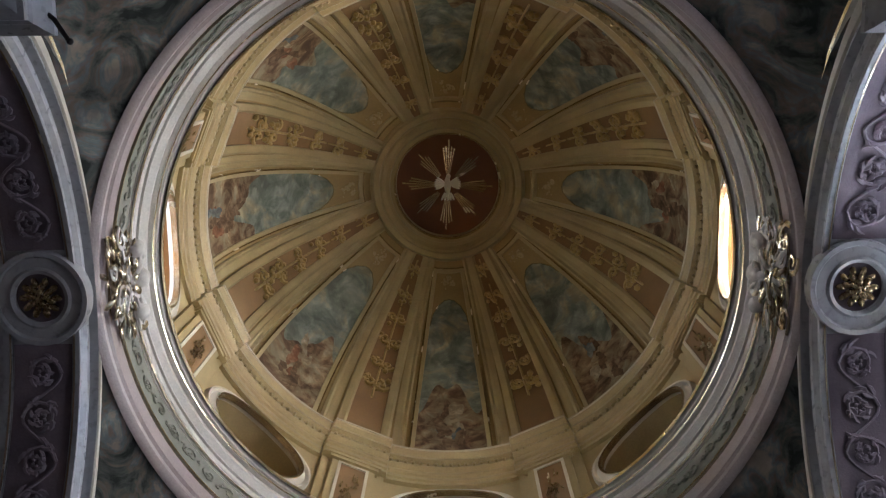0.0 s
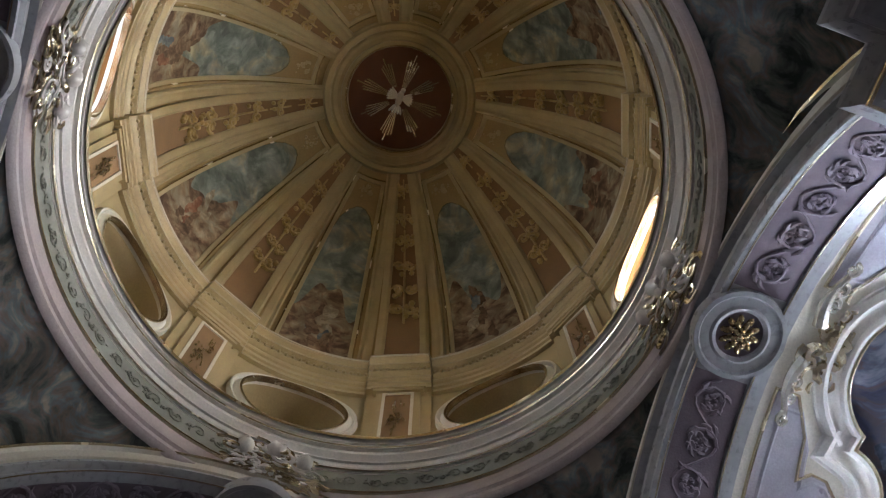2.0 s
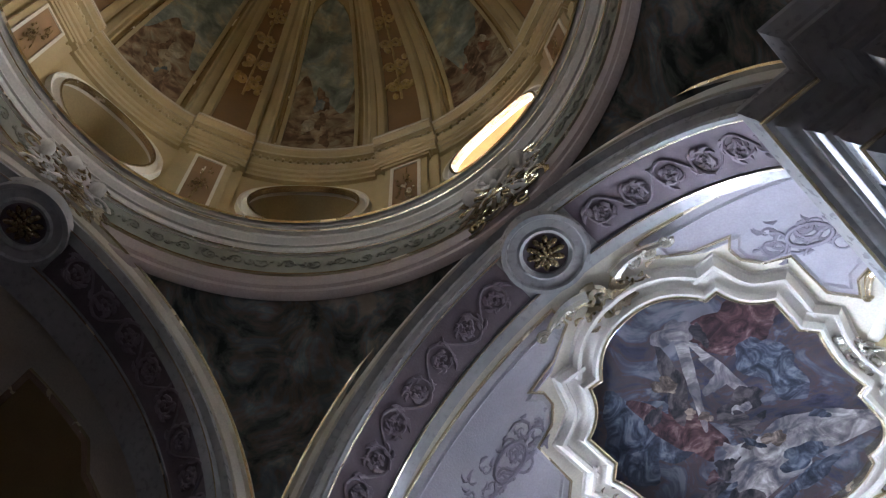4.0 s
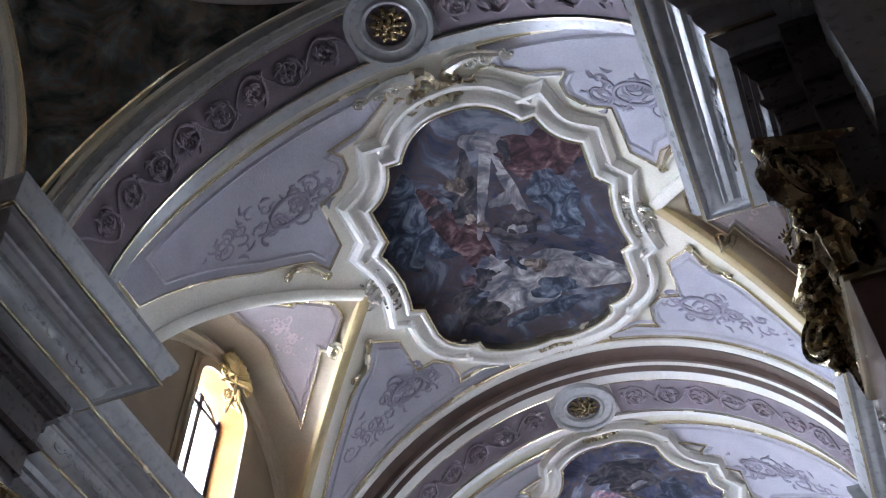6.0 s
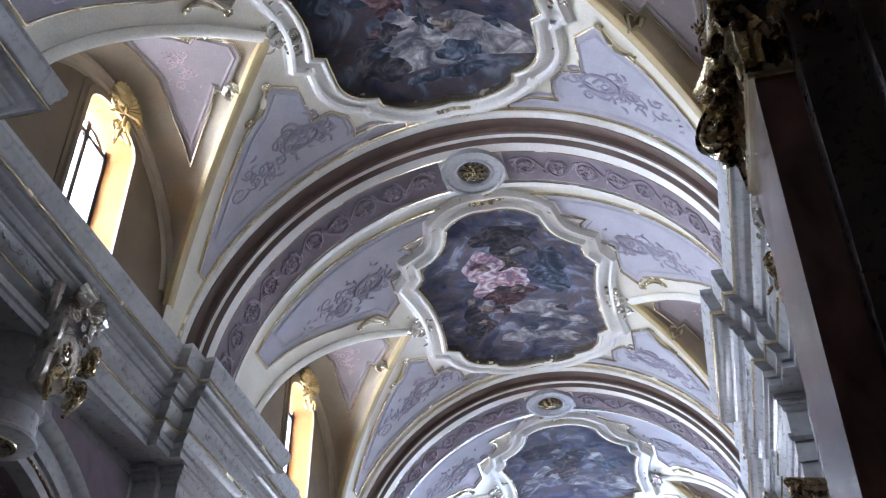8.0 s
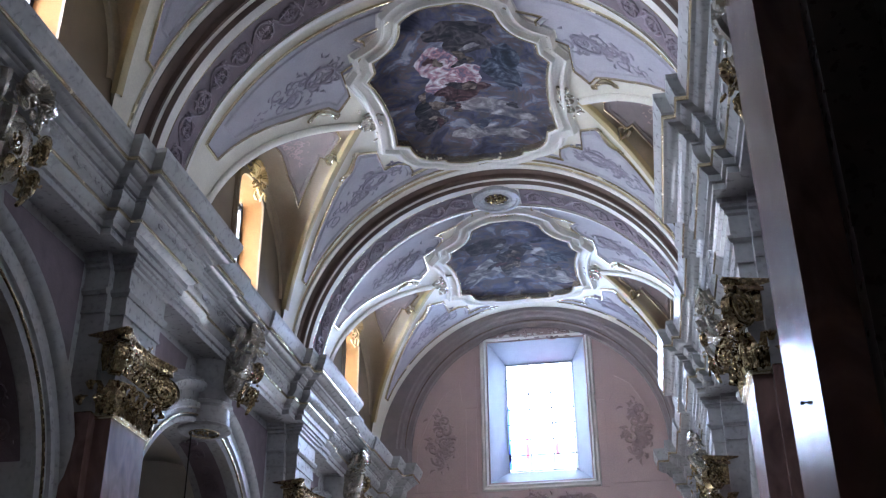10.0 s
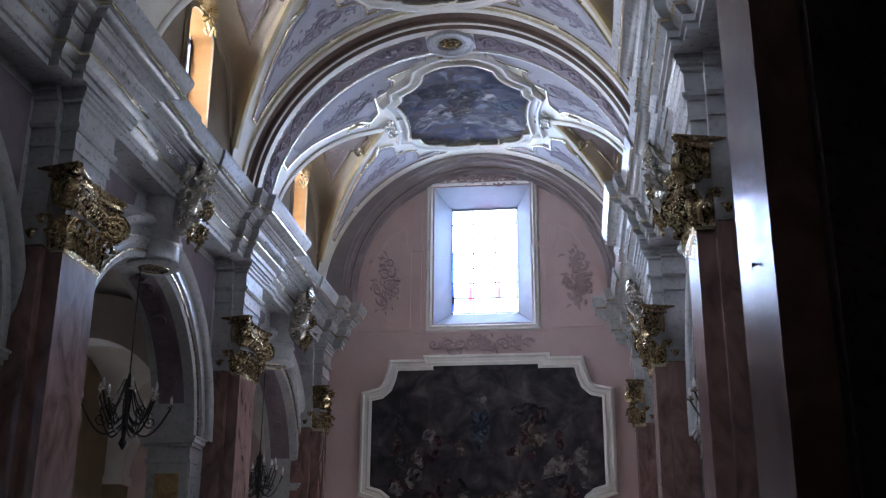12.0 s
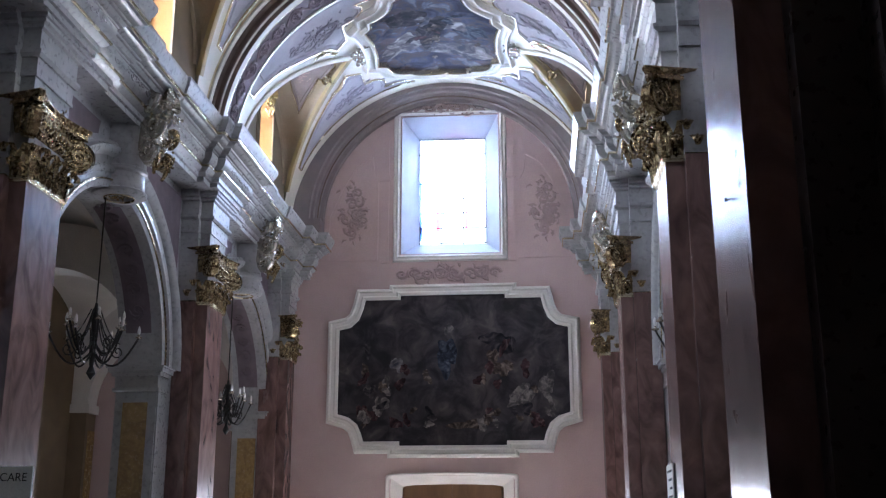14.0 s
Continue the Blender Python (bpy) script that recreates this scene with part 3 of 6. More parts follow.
def vault_z(x, d):
    """Height of the nave vault with its side lunettes; d is the distance from the bay's middle."""
    z, ax = barrel(x), abs(x)
    if ax > XA:
        k = (ax - XA) / (XW - XA)
        w = LUN * k
        if abs(d) < w:
            z += (barrel(XA) + (11.45 - barrel(XA)) * k - z) * math.sqrt(1 - (d / w) ** 2)
    return z


def bay_surface(yc):
    def surf(x, d, lift):
        if not lift:
            return (x, yc + d, vault_z(x, d))
        e = 0.012
        n = Vector((vault_z(x + e, d) - vault_z(x - e, d), vault_z(x, d + e) - vault_z(x, d - e), -2 * e)).normalized()
        return tuple(Vector((x, yc + d, vault_z(x, d))) + n * lift)
    return surf


def mirrored(L):
    return [(-x, y) for x, y in L]


PANEL_A = [(-0.62, -2.32), (-1.02, -2.1), (-1.46, -2.05), (-1.36, -1.9), (-1.38, -1.72), (-1.55, -1.55), (-1.83, -1.5), (-1.86, -0.86), (-2.1, -0.66), (-2.2, -0.9), (-2.4, -1.05), (-2.7, -1.28), (-3.07, -1.68), (-3.5, -2.15), (-3.5, -2.58), (-0.62, -2.58)]
PANEL_B = [(-2.12, 0.66), (-1.84, 0.92), (-1.84, 1.52), (-1.6, 1.55), (-1.42, 1.75), (-1.4, 2.0), (-1.44, 2.12), (-1.1, 2.1), (-0.74, 2.22), (-0.74, 2.32), (-3.5, 2.32), (-3.5, 2.12), (-3.07, 1.62), (-2.6, 1.12), (-2.35, 0.95)]
PANEL_L = [(-2.28, 0.12), (-2.62, 0.5), (-2.72, 0.42), (-2.86, 0.62), (-3.32, 1.18), (-3.36, 0.6), (-3.3, 0.0), (-3.36, -0.6), (-3.32, -1.18), (-2.86, -0.62), (-2.72, -0.42), (-2.62, -0.5), (-2.28, -0.12)]


def lobed(half):
    """A symmetric closed outline from half its corners; the third number bows the run to the next corner outwards."""
    out = []
    for (x0, y0, b), (x1, y1, _) in zip(half, half[1:]):
        dx, dy = x1 - x0, y1 - y0
        n = 8 if b else 1
        for j in range(n):
            q = j / n
            k = 4 * b * q * (1 - q)
            out.append((x0 + dx * q - dy * k, y0 + dy * q + dx * k))
    out.append(half[-1][:2])
    return out + [(-x, y) for x, y in out[-2:0:-1]]


FRAME_1 = lobed([(0, -1.92, 0.14), (-0.79, -1.52, 0), (-0.95, -1.55, -0.14), (-1.38, -1.1, 0), (-1.37, -0.6, 0), (-1.53, -0.47, -0.07), (-1.52, 0.5, 0), (-1.38, 0.6, 0), (-1.38, 1.08, 0.16), (-0.95, 1.54, 0), (-0.93, 1.68, 0.13), (0, 1.95, 0)])
FRAME_2 = lobed([(0, -2.38, 0.12), (-0.74, -2.18, 0), (-0.78, -2.02, -0.16), (-1.34, -1.5, 0), (-1.36, -1.25, 0), (-1.52, -1.1, -0.05), (-1.48, 0.85, 0), (-1.28, 1.05, 0), (-1.26, 1.2, 0.16), (-0.76, 1.82, 0), (-0.72, 1.92, 0.12), (0, 2.07, 0)])
BORDER = [(-0.018, 0.0), (-0.016, 0.03), (-0.008, 0.042), (0.008, 0.042), (0.016, 0.03), (0.018, 0.0)]
FRAME_W = [(0.036, 0.0), (0.036, 0.14), (0.05, 0.165), (0.08, 0.165), (0.092, 0.12), (0.095, 0.075), (0.13, 0.05), (0.19, 0.035), (0.228, 0.045), (0.232, 0.105), (0.25, 0.13), (0.29, 0.13), (0.31, 0.08), (0.33, 0.03), (0.36, 0.03), (0.37, 0.0)]
FRAME_G = [(-0.016, 0.0), (-0.014, 0.12), (-0.004, 0.15), (0.012, 0.158), (0.028, 0.15), (0.034, 0.13), (0.034, 0.0)]

PALE_CLOUD = fresco("cloud_paint", F_PALE, 1.6, 0.6, 1.0, 1.2, folds=0.4)
ROBE = fresco("blue_robe_paint", F_ROBE, 1.8, 0.6, 2.0, 2.0, folds=0.4)
RED_CLOTH = fresco("red_cloth_paint", F_RED, 1.8, 0.6, 3.0, 2.0, folds=0.4)
ROSE_CLOTH = fresco("rose_cloth_paint", F_ROSE, 2.4, 0.6, 3.5, 2.0, folds=0.4)
SHADOW_CLOTH = fresco("shadow_paint", F_SHADOW, 1.8, 0.6, 4.0, 2.0, folds=0.4)
WARM_PAINT = fresco("warm_paint", F_WARM, 2.6, 0.5, 5.0, 1.5)
for bi, (y0, y1, yc) in enumerate(BAYS):
    surf = bay_surface(yc)
    g, lg = Geo(), Geo()
    ys = np.linspace(y0, y1, 31)
    g.grid([[(x, y, barrel(x)) for y in ys] for x in XA * np.sin(np.linspace(-PI / 2, PI / 2, 25))])
    for s in (-1, 1):
        for lo, hi in ((-9, -1), (-1, 1), (1, 9)):
            rows = []
            for k in np.linspace(0, 1, 22):
                x = XA + (XW - XA) * k
                a = (y0 - yc) if lo == -9 else -LUN * k
                b = (y1 - yc) if hi == 9 else LUN * k
                if lo == -9:
                    b = -LUN * k
                if hi == 9:
                    a = LUN * k
                if lo == -1:
                    rows.append([(s * x, yc + b * math.sin(q), vault_z(x, b * math.sin(q))) for q in np.linspace(-PI / 2, PI / 2, 29)])
                else:
                    rows.append([(s * x, yc + a + (b - a) * q, barrel(x)) for q in np.linspace(0, 1, 12)])
            (lg if lo == -1 else g).grid(rows)
    single(f"ceiling_lunettes_{bi + 1}", lg, LUNETTE, "buff plastered window lunettes cut into the vault", "ceiling", kind="structure")
    single(f"ceiling_bay_{bi + 1}", g, CREAM, "cream stuccoed barrel vault bay with side lunettes", "ceiling", kind="structure", smooth=25)
    rng = random.Random(20 + bi)
    # lilac panels with gilt borders
    for s in (-1, 1):
        for nm, L in (("A", PANEL_A), ("B", PANEL_B), ("L", PANEL_L)):
            line = [(x * (1 if s < 0 else -1), y) for x, y in L]
            pn = thing("vault_panel", "lilac plaster vault panel with gilt border and stucco scrolls" if nm != "L" else "rose-lilac lunette panel with gilt border above a window", "stucco panel", "vault panels")
            part("field", fill(line, surf, 0.012), ROSE_BUFF if nm == "L" else LILAC, pn)
            part("gilt_border", surf_sweep(Geo(), line, surf, BORDER, True), GOLD, pn, "raised gilt border")
            cx, cy = np.mean(line, axis=0)
            inner = [(x + (cx - x) * 0.13, y + (cy - y) * 0.16) for x, y in line]
            part("inner_moulding", surf_sweep(Geo(), inner, surf, [(-0.03, 0.01), (0, 0.034), (0.03, 0.01)], True), ROSE_BUFF if nm == "L" else LILAC, pn)
            rl = Geo()
            u, v = (cx * (1.09 if nm == "A" else 1.05), cy)
            scrollwork(rl, surf, u, v, 0.40 if nm != "L" else 0.22, rng, 14, 0.07, 1.25 if nm != "L" else 0.8, 0.7 if nm != "L" else 1.6)
            if nm != "L":
                rl.tube([surf(u + 0.22 * math.cos(a), v + 0.15 * math.sin(a), 0.015) for a in np.linspace(0, 2 * PI, 25)], 0.03, 6)
                scrollwork(rl, surf, u + 0.5 * s, v + (0.12 if nm == "B" else -0.12), 0.3, rng, 9, 0.07, 1.3, 0.6)
            for piece in islands(rl):
                part("stucco_scroll", piece, PINK_DARK if nm == "L" else LILAC_RELIEF, pn)
            if nm != "L":
                q = -1 if nm == "A" else 1
                cu = Geo()
                cu.tube([surf(s * (2.16 + 0.34 * t), q * (0.62 + 0.34 * t + 0.13 * math.sin(PI * t)), 0.03) for t in np.linspace(0, 1, 12)], [0.02 + 0.032 * math.sin(PI * j / 11) for j in range(12)], 7)
                for t, r in ((0.0, 0.055), (1.0, 0.05)):
                    cu.tube([surf(s * (2.16 + 0.34 * t) + x * r, q * (0.62 + 0.34 * t) + y * r, 0.04) for x, y in spiral(1.2, 1, 0.2, 12, s * q)], 0.02, 6)
                part("gilt_curl", cu, GOLD, pn, "gilt curled leaf")
        # ribs along the groins
        for q in (-1, 1):
            rb = thing("groin_rib", "cream stucco rib with a gilt edge along the lunette", "rib", "lunette ribs")
            line = [(s * (XA - 0.05 + (XW - XA) * k), q * LUN * k) for k in np.linspace(0.0, 0.99, 24)]
            base = bay_surface(yc)
            flat = lambda x, d, l: tuple(Vector((x, yc + d, barrel(x))) + Vector((-x, 0, ZC - barrel(x))).normalized() * l)
            # ochre on the far rib stands for warm light bounced off the window reveal
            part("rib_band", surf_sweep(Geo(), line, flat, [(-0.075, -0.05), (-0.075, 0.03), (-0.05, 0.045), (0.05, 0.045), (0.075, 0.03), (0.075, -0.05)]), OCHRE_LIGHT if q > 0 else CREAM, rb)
            curl = Geo()
            cx, cy = s * 2.55, q * 0.52
            curl.tube([base(cx + x * 0.13, cy + y * 0.13, 0.03) for x, y in spiral(1.2, 1, 0.2, 14, s * q)], [0.045 - 0.002 * j for j in range(15)], 6)
            part("gilt_curl", curl, GOLD, rb, "gilt curl")
    # painted field in its lobed frame
    line = FRAME_1 if bi == 0 else FRAME_2
    if bi == 2:
        line = [(x * 0.97, y * 0.88 + 0.02) for x, y in line]
    cp = thing("ceiling_painting", ("dark ceiling fresco in a large lobed white and gilt stucco frame", "ceiling fresco of clouds with rose drapery in a lobed gilt frame", "grey-blue ceiling fresco in a lobed white and gilt frame")[bi], "ceiling painting", "vault paintings")
    part("painted_field", fill(line, surf, 0.02), fresco(f"vault_fresco_{bi + 1}", F_DARK if bi == 0 else F_MID, 0.95 if bi == 0 else 1.15, 0.6, 4.3 + bi, 1.1, folds=0.45), cp, "dark painted plaster with pale clouds")
    table = (((-0.95, -0.5, 0.4, 0.75, 0.2, ROBE), (-0.55, -0.2, 0.22, 0.7, -0.15, RED_CLOTH), (0.85, -1.0, 0.55, 0.4, 0.3, RED_CLOTH), (0.8, -0.2, 0.3, 0.5, 0.1, ROBE), (-0.25, -0.75, 0.14, 0.5, 0.3, SHADOW_CLOTH), (0.0, -0.75, 0.09, 0.62, 0.42, PALE_CLOUD), (0.3, -0.6, 0.07, 0.6, -0.12, PALE_CLOUD), (0.2, -1.35, 0.22, 0.18, 0.2, PALE_CLOUD),
              (0.2, 0.0, 0.28, 0.2, 0.1, SHADOW_CLOTH), (0.15, 0.95, 1.0, 0.5, 0.15, PALE_CLOUD), (-0.75, 1.1, 0.35, 0.3, 0.9, SHADOW_CLOTH), (0.3, 1.15, 0.32, 0.16, 0.2, ROBE), (0.1, 1.5, 0.5, 0.14, -0.15, ROBE), (0.2, 0.7, 0.14, 0.12, 0.0, WARM_PAINT)),
             ((-0.25, -0.55, 0.6, 0.5, 0.4, ROSE_CLOTH), (-0.1, 0.0, 0.5, 0.22, -0.4, RED_CLOTH), (0.7, -0.6, 0.3, 0.6, -0.2, ROBE), (0.35, 0.55, 0.7, 0.25, 0.2, PALE_CLOUD), (0.2, 1.3, 0.6, 0.25, 0.1, PALE_CLOUD), (-0.8, 0.6, 0.3, 0.4, 0.3, SHADOW_CLOTH), (0.1, -1.5, 0.6, 0.35, 0.0, SHADOW_CLOTH)),
             ((-0.75, 0.3, 0.4, 0.5, 0.5, PALE_CLOUD), (0.6, 0.75, 0.6, 0.45, 0.2, PALE_CLOUD), (0.35, -0.5, 0.4, 0.3, 0.6, PALE_CLOUD), (-0.1, -0.2, 0.3, 0.7, 0.1, SHADOW_CLOTH), (0.9, -0.2, 0.25, 0.3, 0.0, ROBE), (-0.6, -0.9, 0.5, 0.3, 0.2, SHADOW_CLOTH)))[bi]
    for k, (u, v, ru, rv, tn, m) in enumerate(table):
        painted_shape(cp, surf, u, v, ru, rv, tn, m, 0.023 + 0.0012 * k, 90 + 20 * bi + k)
    small = random.Random(300 + bi)
    for k in range(18):
        a, q = small.uniform(0, 2 * PI), small.uniform(0.1, 0.95)
        painted_shape(cp, surf, 1.05 * q * math.cos(a), 1.4 * q * math.sin(a), small.uniform(0.07, 0.2), small.uniform(0.05, 0.12), small.uniform(0, 3), small.choice((ROBE, RED_CLOTH, SHADOW_CLOTH, WARM_PAINT, PALE_CLOUD, WARM_PAINT, SHADOW_CLOTH)), 0.040 + 0.0008 * k, 400 + 30 * bi + k)
    fr, fg = Geo(), Geo()
    surf_sweep(fr, line, surf, FRAME_W, True, 0.06)
    surf_sweep(fg, line, surf, FRAME_G, True, 0.06)
    part("frame", fr, WHITE, cp)
    part("gilt_lip", fg, GOLD, cp, "gilt inner lip")
    for (u, v, sz, material, nm) in ((0, min(p[1] for p in line) - (0.32 if bi == 0 else 0.2), 0.40 if bi == 0 else 0.26, GOLD, "gilt_crest"), (0, max(p[1] for p in line) + 0.2, 0.2, GOLD, "gilt_shell"), (-1.72, 0.0, 0.3, SILVERED, "side_scroll"), (1.72, 0.0, 0.3, SILVERED, "side_scroll")):
        og = Geo()
        scrollwork(og, lambda a, b, l: surf(a, b, l + 0.06), u, v, sz, rng, 9, 0.14, 1.3 if u == 0 else 0.5, 0.5 if u == 0 else 1.2)
        for piece in islands(og):
            part(nm, piece, material, cp)
    if bi == 0:
        for q in (-1, 1):
            wg = Geo()
            v0 = min(p[1] for p in line) - 0.52
            wg.tube([surf(q * (0.2 + 0.75 * t), v0 - 0.06 * math.sin(4 * t) - 0.02, 0.09) for t in np.linspace(0, 1, 14)], [0.085 - 0.0045 * j for j in range(14)], 7)
            for t in (0.35, 0.62, 0.95):
                wg.tube([surf(q * (0.2 + 0.75 * t) + 0.09 * x, v0 + 0.08 * y, 0.1) for x, y in spiral(1.3, 1, 0.2, 12, q)], 0.028, 6)
            part("crest_wing", wg, SILVERED, cp, "white and gilt scrolled wing")

# ---- clerestory walls and windows ----
def clerestory(s, y0, y1, yc, index):
    hw, zb, zt = 0.56, 8.9, 10.75
    g = Geo()
    A = np.linspace(0, PI, 13)
    hole = [(yc - hw, zb)] + [(yc - hw * math.cos(a), zt + 0.3 * math.sin(a)) for a in A] + [(yc + hw, zb)]
    out = [(y0, 8.6)] + [(yc - (yc - y0) * math.cos(a) if a < PI / 2 else yc - (y1 - yc) * math.cos(a), 12.1 if 0 < i < 12 else zt) for i, a in enumerate(A)] + [(y1, 8.6)]
    for x in (s * XW, s * 4.3):
        g.grid([[(x, *p) for p in hole], [(x, *p) for p in out]], False, True)
        g.face([(x, y0, zt), (x, y0, 12.1), (x, *out[2])])
        g.face([(x, y1, zt), (x, y1, 12.1), (x, *out[-3])])
    side = "west" if s < 0 else "east"
    single(f"wall_clerestory_{side}_{index}", g, TAN, "tan plastered wall under a vault lunette", "wall", kind="structure")
    w = thing(f"window_{side}_{index}", "arched clerestory window with ochre reveal and dark iron frame", "window", "clerestory windows", "structure")
    splay = [(yc + (y - yc) * 0.86, z if z > zb else z) for y, z in hole]
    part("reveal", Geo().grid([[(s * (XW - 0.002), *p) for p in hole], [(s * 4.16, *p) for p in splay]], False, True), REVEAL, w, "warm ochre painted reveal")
    ed = Geo()
    ed.grid([[(s * (XW - q), yc + (y - yc) * (1 + p / hw), z + (p if z >= zt else 0)) for p, q in ((0, 0.0), (0, 0.04), (0.08, 0.05), (0.1, 0.02), (0.16, 0.02), (0.16, 0.0))] for y, z in hole])
    part("surround", ed, TAN, w)
    fr = Geo()
    for yy in (yc - 0.47, yc, yc + 0.47):
        fr.box(*sorted((s * 4.1, s * 4.16)), yy - 0.04, yy + 0.04, zb, zt + 0.22)
    for zz in (zb + 0.02, 10.78):
        fr.box(*sorted((s * 4.1, s * 4.16)), yc - 0.5, yc + 0.5, zz - 0.03, zz + 0.03)
    part("window_frame", fr, IRON, w, "dark iron glazing bars")
    for k in range(2):
        gp = part("pane", Geo().box(*sorted((s * 4.14, s * 4.147)), yc - 0.47 + 0.47 * k, yc + 0.47 * k, zb, zt + 0.25), CLEAR_GLASS, w)
        gp.visible_shadow = False
    single("backdrop", Geo().box(*sorted((s * 5.5, s * 5.52)), yc - 2.2, yc + 2.2, 7.6, 12.4), DAY_WARM, "bright sky outside the window", "sky", kind="structure")
    # shell ornament over the window head
    sh = Geo()
    rng = random.Random(index)
    for k in range(9):
        a = radians(-72 + 18 * k)
        sh.tube([(s * (XW - 0.04), yc, 11.12), (s * (XW - 0.16), yc + 0.22 * math.sin(a), 11.12 + 0.18 * math.cos(a)), (s * (XW - 0.14), yc + 0.36 * math.sin(a), 11.1 + 0.28 * math.cos(a))], [0.025, 0.06, 0.04], 6)
    foliage(sh, (s * (XW - 0.03), yc, 11.02), 0.40, rng, 24, 0.3, Euler((0, -s * PI / 2, 0)).to_matrix().to_4x4())
    single("window_shell", sh, GILT_PAINT, "gilt stucco shell with leaves above the window", "stucco ornament", "window shells")
    # moulded edge of the lunette on the wall
    lu = Geo()
    lu.grid([[(s * (XW - q), yc + (LUN - p) * math.sin(a), 9.6 + (1.72 - p) * math.cos(a)) for p, q in ((0, 0), (0, 0.08), (0.08, 0.1), (0.12, 0.04), (0.2, 0.05), (0.22, 0))] for a in np.linspace(-PI / 2, PI / 2, 33)])
    single("lunette_moulding", lu, LUNETTE, "buff moulding round a wall lunette", "moulding", "lunette mouldings")


for i, (y0, y1, yc) in enumerate(BAYS):
    for s in (-1, 1):
        clerestory(s, y0 - 0.1, y1 + 0.1, yc, i + 1)


# ---- transverse arches with rosettes ----
def relief_band(geo, surf, a0, a1, step, size, rng):
    """Running acanthus scrolls along a band surf(along, across, lift)."""
    k = 0
    for a in np.arange(a0, a1, step):
        h = 1 if k % 2 else -1
        line = spiral(1.35, 0.92, 0.14, 18, h, h * PI / 2)
        geo.tube([surf(a + x * size, y * size, 0.014) for x, y in line], [size * (0.10 - 0.003 * j) for j in range(19)], 5)
        geo.tube([surf(a + step * q, h * size * 0.9 * math.cos(PI * q), 0.008) for q in np.linspace(0, 1, 8)], size * 0.08, 5)
        for j in range(1, 17):
            x, y = line[j]
            t = math.atan2(y, x) + h * 0.9 + rng.uniform(-0.5, 0.5)
            ln = size * rng.uniform(0.5, 0.85) * (0.5 + 0.5 * math.hypot(x, y))
            sd = -1 if j % 3 == 0 else 1
            geo.tube([surf(a + x * size + sd * ln * q * math.cos(t + 0.8 * h * q), y * size * 0.9 + sd * ln * q * math.sin(t + 0.8 * h * q), 0.012) for q in (0, 0.35, 0.7, 1)], [size * 0.06, size * 0.14, size * 0.11, size * 0.03], 5)
        for j in range(6):
            b = 2 * PI * j / 6
            geo.ball(surf(a + size * 0.2 * math.cos(b), size * 0.2 * math.sin(b), 0.01), size * 0.1, 6, 4)
        k += 1


def rosette(parent_label, x, y, z, r, group):
    ro = thing("rosette", parent_label, "rosette", group)
    part("ring", Geo().lathe([(r * 0.52, 0.02), (r * 0.52, -0.05), (r * 0.6, -0.07), (r * 0.66, -0.05), (r * 0.86, -0.05), (r * 0.9, -0.08), (r, -0.08), (r * 1.02, -0.02), (r * 1.02, 0.08)], (x, y, z), 48), GREYBLUE, ro)
    part("ground", Geo().lathe([(0, -0.012), (r * 0.53, -0.012)], (x, y, z), 32), PURPLE, ro, "dark purple ground")
    fl = Geo()
    for ring_r, n, s in ((0.33, 10, 0.10), (0.22, 8, 0.10), (0.11, 5, 0.09)):
        for k in range(n):
            a = 2 * PI * k / n + ring_r
            fl.ball((x + r * ring_r * math.cos(a), y + r * ring_r * math.sin(a), z - 0.03 - (0.34 - ring_r) * 0.15), (r * s * 1.3, r * s * 0.75, 0.028), 8, 5, Euler((0, 0, a)).to_matrix())
    fl.ball((x, y, z - 0.06), r * 0.09, 10, 6)
    part("flower", fl, DARKGOLD, ro, "dull gilt flower")
    return ro


